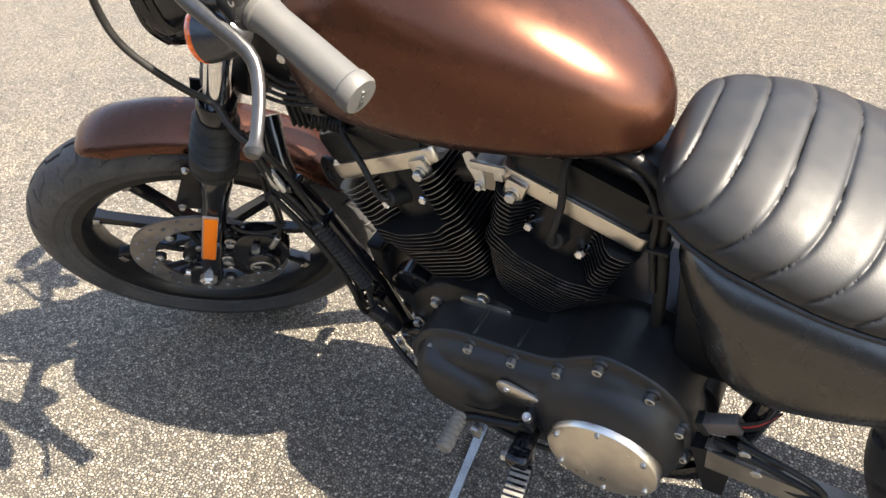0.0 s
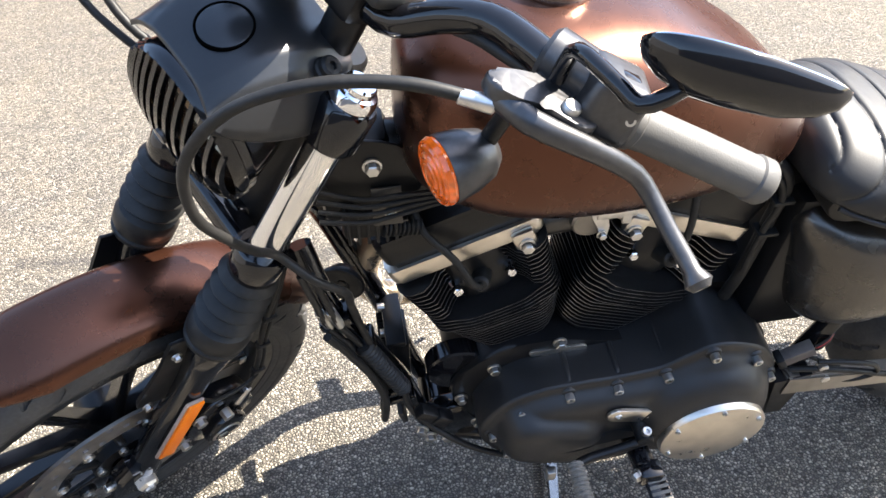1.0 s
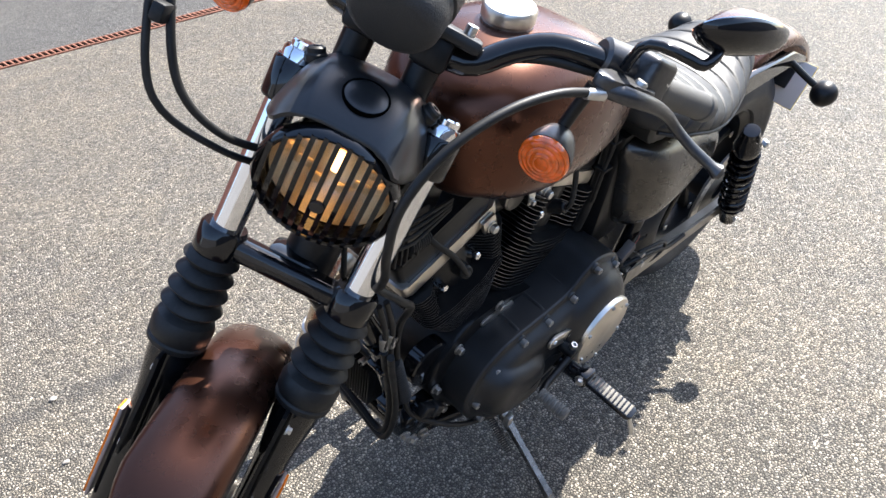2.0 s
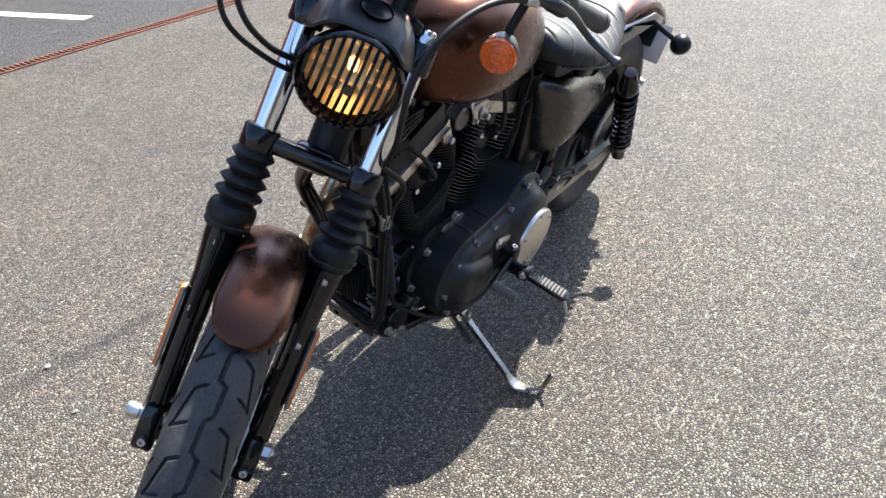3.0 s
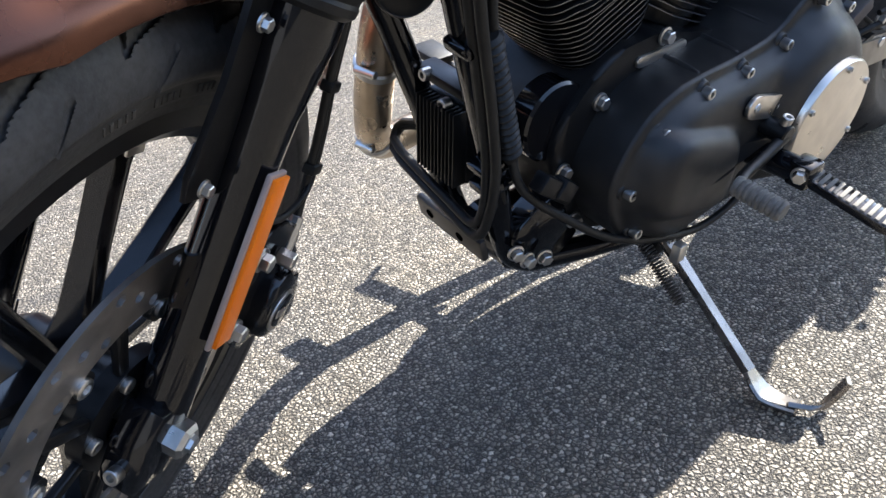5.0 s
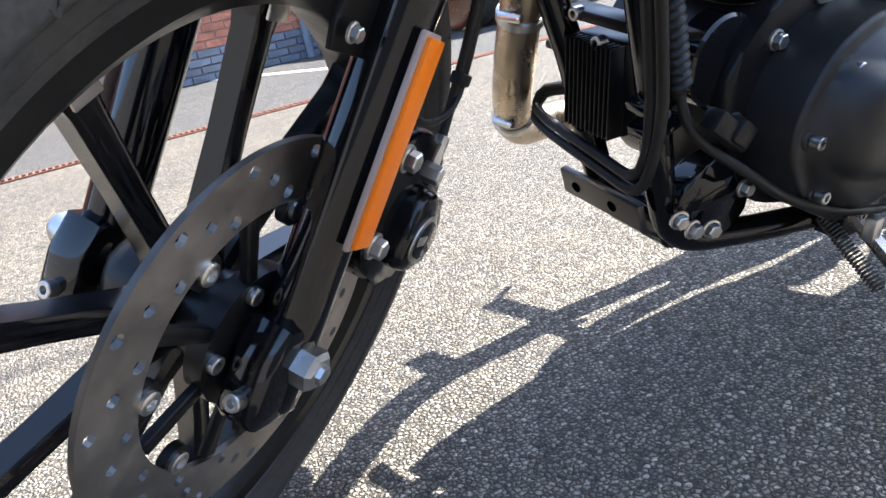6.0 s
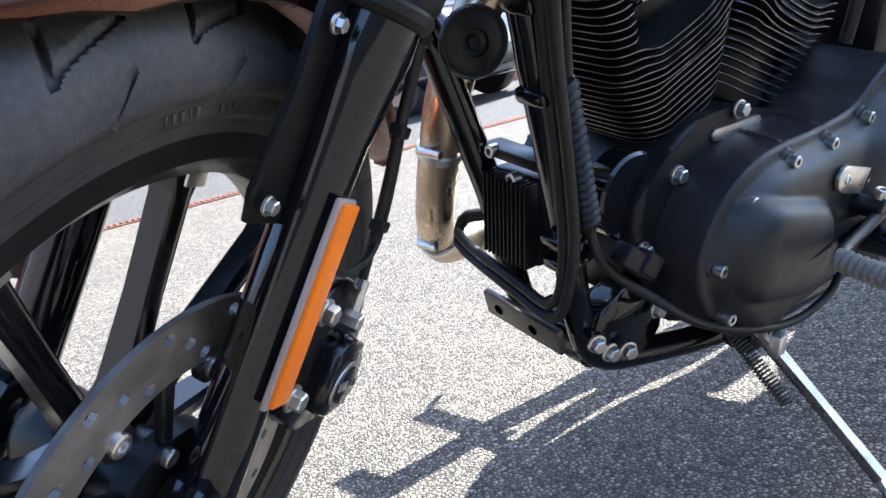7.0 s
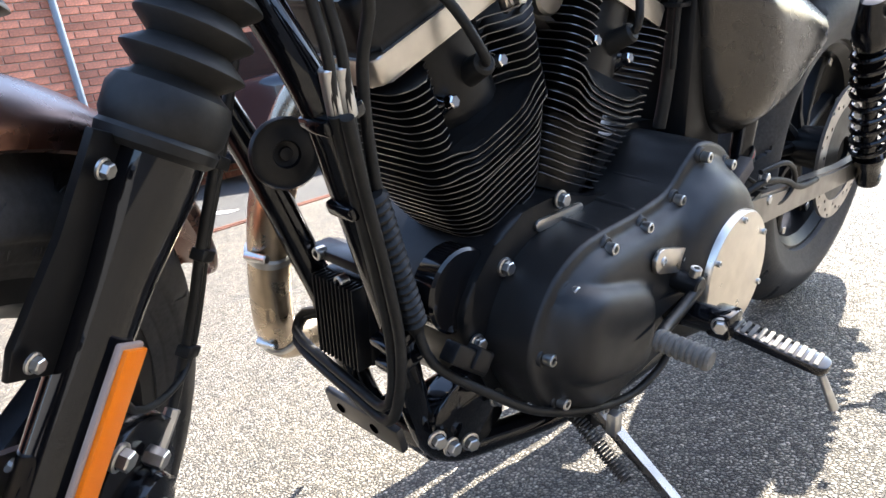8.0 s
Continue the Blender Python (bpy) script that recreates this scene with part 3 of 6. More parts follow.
def build_fork_leg(s):
    y = LEG * s
    side = "left" if s > 0 else "right"
    slider = lathe([(0.0, -0.045), (0.018, -0.045), (0.021, -0.04), (0.0215, -0.02), (0.0225, 0.01), (0.0225, 0.22), (0.024, 0.28), (0.0285, 0.32), (0.031, 0.343), (0.031, 0.366), (0.0, 0.366)], pose(-0.004, y, 0), 40)
    leg = fpart("fork_leg", slider, GLOSS, bike, "gloss black lower fork leg")
    fpart("axle_lug", plate([(0.03, -0.05), (0.036, -0.042), (0.036, 0.0), (0.026, 0.03), (-0.024, 0.03), (-0.028, -0.02), (-0.022, -0.05)], 0.036, Matrix.Translation((0, y + 0.018, 0)) @ Matrix.Rotation(math.pi / 2, 4, "X"), 0.006), GLOSS, leg)
    bolt("pinch_bolt", ALLEN, FORK @ Vector((0.035, y, -0.028)), ahead_f, leg)
    if s > 0:
        for z in (0.092, 0.16):
            fpart("caliper_lug", box((-0.03, y, z), (0.04, 0.02, 0.028), None, 0.006), GLOSS, leg)
    # chrome stanchion and rubber bellows
    part("fork_tube", rod(FORK @ Vector((0, y, 0.33)), TOP @ Vector((0, y, 0.760)), 0.0195, seg=36), CHROME, bike, "chromed fork tube")
    folds = [(0.0, 0.361), (0.033, 0.361), (0.0375, 0.365), (0.0385, 0.371), (0.0365, 0.374), (0.039, 0.379), (0.0395, 0.395), (0.036, 0.403), (0.028, 0.408)]
    z0, z1, n = 0.410, 0.500, 4
    for k in range(n):
        a = z0 + (z1 - z0) * k / n
        b = (z1 - z0) / n
        big, small = 0.0395 - 0.0014 * k, 0.0265 - 0.0006 * k
        folds += [(small, a), (big - 0.001, a + b * 0.42), (big, a + b * 0.5), (big - 0.001, a + b * 0.58)]
    folds += [(0.026, z1), (0.026, z1 + 0.008), (0, z1 + 0.008)]
    fpart("fork_gaiter", lathe(folds, pose(0, y, 0), 40), RUBBER, bike, "ribbed black rubber fork gaiter", 30)
    # clamps
    fpart("lower_clamp", lathe([(0, 0.497), (0.027, 0.497), (0.0295, 0.501), (0.0295, 0.533), (0.0265, 0.537), (0, 0.537)], pose(0, y, 0), 40), GLOSS, bike, "gloss black triple-tree clamp")
    part("upper_clamp", lathe([(0, 0.712), (0.026, 0.712), (0.028, 0.716), (0.028, 0.757), (0.025, 0.761), (0, 0.761)], TOP @ pose(0, y, 0), 36), GLOSS, bike, "gloss black upper fork clamp")
    cap = lathe([(0, 0.757), (0.0225, 0.757), (0.0225, 0.770), (0.0205, 0.774), (0.0165, 0.775), (0.0165, 0.781), (0.0145, 0.783), (0, 0.783)], TOP @ pose(0, y, 0), 44)
    part("fork_cap", cap, CHROME, bike, "chrome fork tube cap", 40)
    return leg


leg_l = build_fork_leg(LEFT)
leg_r = build_fork_leg(RIGHT)
# amber side reflectors on the legs
for s in (LEFT, RIGHT):
    y = s * (LEG + 0.027)
    holder = fpart("reflector_holder", box((0.001, y - s * 0.001, 0.170), (0.0275, 0.005, 0.152), None, 0.002), BACKING, leg_l if s > 0 else leg_r, "pale backing of side reflector")
    fpart("amber_reflector", box((0.0, y + s * 0.003, 0.170), (0.0235, 0.004, 0.146), None, 0.001), AMBERREF, leg_l if s > 0 else leg_r, "long amber side reflector")
# axle with nut (left) and polished end (right)
nut = lathe([(0.0, 0.096), (0.019, 0.096), (0.019, 0.101)], Y_AXIS, 32)
lathe([(0.0165, 0.101), (0.0165, 0.119), (0.013, 0.123), (0.008, 0.123), (0.0075, 0.127), (0.0, 0.127)], Y_AXIS, 6, nut)
fpart("axle_nut", nut, STEEL, bike, "plain steel front axle nut", 25)
fpart("axle", lathe([(0, -0.134), (0.011, -0.134), (0.0135, -0.13), (0.0135, -0.112), (0.0115, -0.11), (0.0115, 0.1), (0, 0.1)], Y_AXIS, 24), STEEL, bike, "steel front axle")
# triple tree
tree = box((-0.002, 0, 0.516), (0.036, 2 * LEG - 0.03, 0.03), None, 0.011, seg=4)
box((-0.03, 0, 0.516), (0.06, 0.07, 0.042), None, 0.012, tree)
fpart("lower_triple_tree", tree, GLOSS, bike, "gloss black lower triple tree")
tree = box((-0.006, 0, 0.738), (0.05, 2 * LEG - 0.02, 0.03), TOP, 0.009)
box((-0.04, 0, 0.738), (0.06, 0.075, 0.032), TOP, 0.012, tree)
part("upper_triple_tree", tree, SATIN, bike, "satin black upper triple tree")
# ---------------------------------------------------------------- front fender
def fender_bm(stations, thick, m):
    """stations: (angle from ahead, crown radius, half width, edge radius). A crowned shell with thickness, about y."""
    rings = []
    for deg, rc, w, re in stations:
        a = radians(deg)
        out, inn = [], []
        n = 14
        for k in range(n + 1):
            t = -1 + 2 * k / n
            y = w * math.sin(t * math.pi / 2) if abs(t) < 1 else w * t
            r = re + (rc - re) * max(0.0, math.cos(t * math.pi / 2)) ** 0.85
            out.append((r * math.cos(a), y, r * math.sin(a)))
            ri, yi = r - thick, y * (1 - thick / w)
            inn.append((ri * math.cos(a), yi, ri * math.sin(a)))
        rings.append(out + inn[::-1])
    return loft(rings, m=m)


fender_stations = [(50, 0.360, 0.020, 0.358), (51.2, 0.366, 0.034, 0.358), (53.5, 0.372, 0.045, 0.357), (57, 0.377, 0.052, 0.355)]
fender_stations += [(d, 0.380, 0.0575, 0.350) for d in range(61, 125, 4)]
fender_stations += [(127, 0.382, 0.0565, 0.353), (131, 0.384, 0.050, 0.360), (135, 0.387, 0.034, 0.372), (138, 0.396, 0.012, 0.390)]
front_fender = part("front_fender", fender_bm(fender_stations, 0.003, FORK), PAINT, bike, "satin brown front fender", 50)
# brackets from the fender to the legs
for s in (LEFT, RIGHT):
    y = s * 0.084
    br = plate([(0.056, 0.215), (0.062, 0.235), (0.052, 0.30), (0.056, 0.365), (0.012, 0.367), (0.014, 0.30), (-0.006, 0.25), (-0.01, 0.215)], 0.005, FORK @ Matrix.Translation((0, y - 0.0025, 0)) @ Matrix.Rotation(math.pi / 2, 4, "X"), 0.001)
    part("fender_bracket", br, SATIN, front_fender, "black stamped fender bracket")
    for x, z in ((0.045, 0.345), (0.05, 0.229)):
        bolt("bracket_bolt", HEX_S, FORK @ Vector((x, y + 0.003 * s, z)), left_f * s, front_fender)

# ---------------------------------------------------------------- front brake caliper (left leg)
cal = plate(closed_curve([(-0.055, 0.055), (-0.03, 0.08), (-0.03, 0.145), (-0.05, 0.175), (-0.09, 0.175), (-0.125, 0.145), (-0.135, 0.10), (-0.115, 0.062), (-0.085, 0.045)], 4), 0.034, FORK @ Matrix.Translation((-0.014, 0.106, 0)) @ Matrix.Rotation(math.pi / 2, 4, "X"), 0.006)
plate(closed_curve([(-0.06, 0.075), (-0.06, 0.12), (-0.085, 0.135), (-0.115, 0.115), (-0.118, 0.085), (-0.09, 0.065)], 4), 0.022, FORK @ Matrix.Translation((-0.014, 0.124, 0)) @ Matrix.Rotation(math.pi / 2, 4, "X"), 0.006, cal)
caliper = part("brake_caliper", cal, GLOSSW, leg_l, "satin black front brake caliper")
badge = plate(closed_curve([(-0.065, 0.082), (-0.067, 0.105), (-0.09, 0.115), (-0.11, 0.095), (-0.092, 0.075)], 4), 0.002, FORK @ Matrix.Translation((-0.014, 0.1265, 0)) @ Matrix.Rotation(math.pi / 2, 4, "X"), 0.0006)
part("caliper_badge", badge, ALU, leg_l, "pale oval caliper badge rim")
inner = plate(closed_curve([(-0.069, 0.0845), (-0.0705, 0.1025), (-0.09, 0.111), (-0.106, 0.095), (-0.092, 0.079)], 4), 0.0016, FORK @ Matrix.Translation((-0.014, 0.1278, 0)) @ Matrix.Rotation(math.pi / 2, 4, "X"), 0.0004)
part("badge_field", inner, GLOSS, leg_l, "black badge field")
part("badge_mark", box((-0.09, 0.1283, 0.096), (0.014, 0.001, 0.008), FORK, 0.0003), ALU, leg_l)
for x, z in ((-0.034, 0.092), (-0.036, 0.16)):
    bolt("caliper_bolt", HEX, FORK @ Vector((x, 0.112, z)), left_f, leg_l)
hose = [(-0.11, 0.105, 0.135), (-0.118, 0.104, 0.155), (-0.122, 0.1, 0.185), (-0.117, 0.098, 0.222), (-0.107, 0.097, 0.26), (-0.092, 0.096, 0.3), (-0.082, 0.095, 0.335), (-0.074, 0.093, 0.37), (-0.064, 0.085, 0.45), (-0.055, 0.06, 0.53), (-0.045, 0.03, 0.6)]
part("brake_hose", sweep(hose, 0.0042, m=FORK), RUBBER, leg_l, "black front brake hose")
part("hose_fitting", rod(FORK @ Vector((-0.112, 0.105, 0.14)), FORK @ Vector((-0.121, 0.102, 0.175)), 0.0062, seg=8, bev=0.001), STEEL, leg_l, "plated hose fitting")
part("banjo_bolt", rod(FORK @ Vector((-0.082, 0.11, 0.15)), FORK @ Vector((-0.083, 0.126, 0.15)), 0.008, seg=6, bev=0.001), STEEL, leg_l)
wire = [(-0.035, 0.1, 0.2), (-0.055, 0.103, 0.186), (-0.085, 0.104, 0.186), (-0.115, 0.103, 0.2), (-0.124, 0.1, 0.222), (-0.115, 0.098, 0.262), (-0.1, 0.096, 0.302), (-0.09, 0.095, 0.337), (-0.083, 0.093, 0.37), (-0.07, 0.08, 0.46), (-0.06, 0.05, 0.55)]
part("sensor_wire", sweep(wire, 0.003, m=FORK), RUBBER, leg_l, "thin black sensor wire")
for x, y, z in ((-0.12, 0.099, 0.222), (-0.096, 0.096, 0.3), (-0.078, 0.093, 0.37)):
    part("hose_clip", box((x, y, z), (0.02, 0.012, 0.010), FORK, 0.002), RUBBER, leg_l, "black hose clip")

# ---------------------------------------------------------------- headlight
HEAD = FORK @ along((0.072, 0.006, 0.663), (0.865, 0.07, -0.495), (0, 0, 1)) @ Matrix.Scale(0.955, 4)      # z looks ahead out of the lamp
headlight = part("headlight", lathe([(0.0, -0.112), (0.02, -0.109), (0.04, -0.092), (0.058, -0.06), (0.07, -0.03), (0.079, -0.006), (0.083, -0.002), (0.084, 0.008), (0.079, 0.014), (0.0745, 0.013), (0.0745, -0.004), (0.0692, -0.029), (0.0555, -0.058), (0.03, -0.078), (0, -0.084)], HEAD, 48), GLOSS, bike, "round black headlight behind a slatted grille")
part("reflector_bowl", lathe([(0.072, -0.006), (0.066, -0.026), (0.05, -0.05), (0.03, -0.063), (0.0, -0.068)], HEAD, 48), REFLECTOR, headlight, "warm polished reflector bowl")
for k in range(10):
    a = 2 * math.pi * k / 10
    part("reflector_facet", box((0.045 * math.cos(a), 0.045 * math.sin(a), -0.042), (0.02, 0.012, 0.006), HEAD, 0.002), REFLECTOR, headlight)
part("bulb", lathe([(0.0, -0.022), (0.005, -0.024), (0.008, -0.03), (0.008, -0.044), (0.006, -0.05)], HEAD, 20), BULB, headlight, "lit warm position bulb")
part("bulb_holder", lathe([(0.009, -0.05), (0.012, -0.055), (0.012, -0.07)], HEAD, 20), CHROME, headlight)
part("lens", lathe([(0.074, 0.0), (0.06, 0.009), (0.035, 0.015), (0.0, 0.017), (0.0, 0.0145), (0.035, 0.0125), (0.06, 0.0065), (0.073, -0.0025)], HEAD, 48, closed=False), GLASS, headlight, "clear domed headlight lens").visible_shadow = False
part("grille_ring", lathe([(0.083, 0.006), (0.0855, 0.008), (0.0855, 0.016), (0.082, 0.021), (0.0785, 0.02), (0.0785, 0.012)], HEAD, 48, closed=True), GLOSS, headlight, "black grille rim")
for k in range(12):
    x = -0.0715 + 0.013 * k
    half = math.sqrt(max(0.0, 0.0825 ** 2 - x * x))
    pts = [(x, -half + 2 * half * i / 8, 0.018 + 0.024 * (1 - (2 * i / 8 - 1) ** 2) * (half / 0.0825)) for i in range(9)]
    bm = bmesh.new()
    rings = [[(px - 0.0028, py, pz - 0.003), (px + 0.0028, py, pz - 0.003), (px + 0.0028, py, pz + 0.003), (px - 0.0028, py, pz + 0.003)] for px, py, pz in pts]
    part("grille_slat", loft(rings, bm, m=HEAD @ Matrix.Rotation(radians(180), 4, "Z")), GLOSS, headlight)
part("grille_badge", lathe([(0.008, 0.042), (0.008, 0.047), (0, 0.047)], HEAD @ Matrix.Translation((0, 0.006, 0)), 20), TIN, headlight)

# eyebrow cover between the clamps: a hood in the middle, a crease, and a dropped wing on each side
HOOD = [(-0.012, 0.785, 0.775, 0.716, 0.089), (0.02, 0.787, 0.774, 0.714, 0.089), (0.045, 0.785, 0.771, 0.711, 0.088), (0.065, 0.780, 0.766, 0.709, 0.086), (0.085, 0.769, 0.757, 0.708, 0.082),
        (0.1, 0.757, 0.747, 0.709, 0.077), (0.112, 0.744, 0.737, 0.711, 0.071), (0.12, 0.733, 0.728, 0.714, 0.066)]


def hood_z(x, y):
    zc, zi, ze, w = lerp_table(HOOD, x)
    t = abs(y) / w
    if t < 0.56:
        return zc - (zc - zi) * 0.35 * (t / 0.56) ** 3
    if t < 0.68:
        u = (t - 0.56) / 0.12
        return zc - (zc - zi) * (0.35 + 0.65 * u * u * (3 - 2 * u))
    u = (t - 0.68) / 0.32
    return zi - (zi - ze) * (0.35 * u + 0.65 * u * u)


rings = []
for k in range(25):
    x = -0.012 + 0.132 * (1 - (1 - k / 24) ** 1.4)
    w = lerp_table(HOOD, x)[3]
    ys = [w * (-1 + q / 20) for q in range(41)]
    rings.append([(x, y, hood_z(x, y)) for y in ys] + [(x - 0.0015, y * 0.97, hood_z(x, y) - 0.004) for y in ys[::-1]])
cover = part("headlight_cover", loft(rings, m=FORK), HOODPAINT, bike, "satin black eyebrow cover over the headlight", 60)
PLUG = FORK @ along((0.087, 0.005, hood_z(0.087, 0.0) - 0.0008), (0.62, 0, 1))
part("cover_plug", lathe([(0.0235, -0.006), (0.0235, 0.0006), (0.022, 0.0016), (0, 0.002)], PLUG, 40), HOODPAINT, cover, "round black plug")
part("plug_seam", lathe([(0.0235, 0.0012), (0.0255, 0.0012), (0.0255, -0.006), (0.0235, -0.006)], PLUG, 40, closed=True), RECESS_SHADE, cover)
for s in (LEFT, RIGHT):
    part("cover_grommet", lathe([(0.012, -0.004), (0.0125, 0.004), (0.0105, 0.006), (0.0105, 0.011), (0.008, 0.013), (0.004, 0.013), (0.0035, 0.01), (0, 0.01)], FORK @ along((0.022, 0.067 * s, 0.768), (0.1, 0.45 * s, 1)), 24), RUBBER, cover, "black rubber grommet")

# ---------------------------------------------------------------- speedometer and risers
GAUGE = BARS @ along((0.068, -0.006, 0.838), (-0.62, 0, 0.78), (0, 0, 1)) @ Matrix.Scale(1.06, 4)       # z towards the rider
gauge = part("speedometer", lathe([(0.0, -0.046), (0.036, -0.046), (0.043, -0.043), (0.047, -0.036), (0.0495, -0.010), (0.0488, -0.0085), (0.0488, -0.0065), (0.0515, -0.005), (0.053, 0.018), (0.053, 0.026), (0.049, 0.03), (0.0465, 0.026), (0.0, 0.026)], GAUGE, 56), GAUGESHELL, bike, "round textured black speedometer")
part("gauge_face", lathe([(0.046, 0.0275), (0.0, 0.0275)], GAUGE, 40), GLOSS, gauge, "dark gauge face")
br = box((0.04, -0.003, 0.802), (0.05, 0.04, 0.016), BARS, 0.005)
part("gauge_bracket", br, SATIN, gauge)
for s in (LEFT, RIGHT):
    riser = rod(BARS @ Vector((-0.006, 0.04 * s, 0.70)), BARS @ Vector((-0.004, 0.04 * s, 0.79)), 0.018, 0.019, 24, 0.003)
    box((-0.004, 0.04 * s, 0.79), (0.052, 0.044, 0.042), BARS, 0.008, riser)
    part("riser", riser, SATIN, bike, "black handlebar riser")
top = box((0.0, 0.01, 0.814), (0.062, 0.155, 0.016), BARS, 0.006)
top_clamp = part("riser_clamp", top, WRINKLE, bike, "textured black riser clamp")
for s in (-1, 1):
    for x in (-0.016, 0.017):
        bolt("clamp_screw", ALLEN, BARS @ Vector((x, 0.01 + 0.058 * s, 0.822)), up_f, top_clamp)


# ---------------------------------------------------------------- handlebar and controls
def both(pts, s):
    return [(a, y * s, z) for a, y, z in pts]


BAR = [(-0.002, 0.0, 0.79), (-0.002, 0.06, 0.79), (-0.004, 0.088, 0.798), (-0.012, 0.118, 0.828), (-0.016, 0.155, 0.853), (-0.014, 0.20, 0.863), (-0.022, 0.245, 0.865), (-0.052, 0.29, 0.866), (-0.092, 0.333, 0.87), (-0.126, 0.366, 0.874)]
part("handlebar", sweep(both(BAR, -1)[::-1] + BAR[1:], 0.0145, 20, m=BARS), GLOSS, bike, "gloss black wide handlebar")
GRIP_DIR = Vector((-0.131 + 0.052, 0.372 - 0.29, 0.885 - 0.876)).normalized()


def build_bar_end(s):
    side = Vector((GRIP_DIR.x, GRIP_DIR.y * s, GRIP_DIR.z))
    g0 = Vector((-0.052, 0.29 * s, 0.866))
    G = BARS @ along(g0, side)
    L = 0.118
    prof = [(0.0, -0.012), (0.0205, -0.012), (0.0205, -0.006), (0.0185, -0.004), (0.0172, 0.01), (0.0178, 0.05), (0.0178, L - 0.014), (0.0195, L - 0.012), (0.0195, L - 0.001), (0.0175, L + 0.002), (0.0, L + 0.003)]
    grip = part("grip", lathe(prof, G, 40), GRIPRUB, bike, "smooth grey-black rubber grip")
    for k in range(3):
        part("grip_screw", lathe([(0.0022, 0), (0.0022, 0.001), (0, 0.001)], G @ Matrix.Translation((0, 0.006 * (k - 1), L + 0.0028)), 12), STEEL, grip)
    # switch housing
    sw = lathe([(0, -0.055), (0.02, -0.055), (0.024, -0.05), (0.0245, -0.03), (0.025, -0.016), (0.022, -0.012), (0, -0.012)], G, 32)
    box((0.0, 0.010, -0.036), (0.05, 0.05, 0.046), G, 0.009, sw, 3)
    housing = part("switch_housing", sw, CONTROL, bike, "black switch housing")
    for x, y in ((0.02, 0.022), (-0.004, 0.03)):
        part("switch_button", box((x, y, -0.032), (0.012, 0.012, 0.016), G, 0.003), GLOSS, housing)
    bolt("housing_screw", ALLEN_S, G @ Vector((-0.02, 0.012, -0.022)), G.to_3x3() @ Vector((-1, 0.2, 0)), housing)
    # lever perch and clamp
    pc = rod(BARS @ Vector((-0.016, 0.206 * s, 0.868)), BARS @ Vector((-0.03, 0.248 * s, 0.873)), 0.0225, seg=28, bev=0.004)
    perch = part("lever_perch", pc, CONTROL, bike, "satin black lever perch")
    arm = closed_curve([(-0.012, 0.010), (0.018, 0.012), (0.040, 0.0), (0.062, -0.008), (0.068, 0.006), (0.060, 0.022), (0.044, 0.036), (0.030, 0.062), (0.014, 0.066), (0.006, 0.052), (0.012, 0.036), (-0.004, 0.030), (-0.014, 0.024)], 5)
    PERCH = BARS @ Matrix.Translation((-0.022, 0.212 * s, 0.852)) @ Matrix.Rotation(radians(12), 4, "Y")
    part("perch_arm", plate([(x, y * s) for x, y in arm], 0.015, PERCH, 0.0035), CONTROL, perch, "flat satin lever perch arm")
    bolt("perch_screw", ALLEN_S, PERCH @ Vector((0.0, 0.021 * s, 0.015)), PERCH.to_3x3() @ Vector((0, 0, 1)), perch)
    part("pivot_pin", lathe([(0.0075, 0), (0.0075, 0.003), (0.006, 0.005), (0, 0.0055)], PERCH @ Matrix.Translation((0.026, 0.046 * s, 0.015)), 20), STEEL, perch, "steel lever pivot")
    lev = both([(0.035, 0.222, 0.842), (0.032, 0.25, 0.845), (0.012, 0.275, 0.848), (-0.012, 0.295, 0.848), (-0.036, 0.315, 0.845), (-0.046, 0.332, 0.838), (-0.05, 0.36, 0.828), (-0.05, 0.395, 0.819), (-0.048, 0.41, 0.816)], s)
    lv = sweep(lev, lambda t: 0.0085 - 0.0028 * min(1, t * 1.6) if t < 0.9 else 0.0058 + 0.0035 * math.sin((t - 0.9) / 0.1 * math.pi), 14, m=BARS, flat=1.25)
    part("lever", lv, CONTROL, bike, "black clutch lever with ball end" if s > 0 else "black front brake lever with ball end")
    # mirror
    stem = both([(0.002, 0.234, 0.868), (0.016, 0.236, 0.895), (0.028, 0.252, 0.905), (0.03, 0.285, 0.907), (0.03, 0.300, 0.908), (0.024, 0.308, 0.922), (0.008, 0.312, 0.942)], s)
    mirror = part("mirror", sweep(stem, 0.0062, 12, m=BARS), GLOSS, bike, "black oval mirror on a bent stem")
    ctr = FORK @ Vector((0.004, 0.326 * s, 0.996))
    ax = (FORK.to_3x3() @ Vector((-0.067, 0.110 * s, 0.046))).normalized()
    face = FORK.to_3x3() @ Vector((-0.353, -0.535 * s, 0.768))
    face = (face - ax * face.dot(ax)).normalized()
    mm = Matrix((ax, face.cross(ax), face)).transposed().to_4x4()
    mm.translation = ctr
    out = [(0.066 * math.cos(t) + 0.004, 0.027 * math.sin(t) * (1 - 0.38 * math.cos(t))) for t in (2 * math.pi * k / 40 for k in range(40))]
    rings = []
    for f, z in ((0.05, -0.020), (0.45, -0.018), (0.75, -0.012), (0.93, -0.004), (1.0, 0.004), (1.0, 0.008), (0.965, 0.009)):
        rings.append([(x * f, y * f, z) for x, y in out])
    part("mirror_shell", loft(rings, m=mm), GLOSS, mirror, "gloss black mirror shell", 50)
    part("mirror_glass", plate([(x * 0.955, y * 0.955) for x, y in out], 0.001, mm @ Matrix.Translation((0, 0, 0.0088))), MIRROR, mirror, "mirror glass")
    # turn signal under the perch
    sp = BARS @ Vector((0.014, 0.211 * s, 0.752)) + Vector((0.002, -0.008, -0.009))
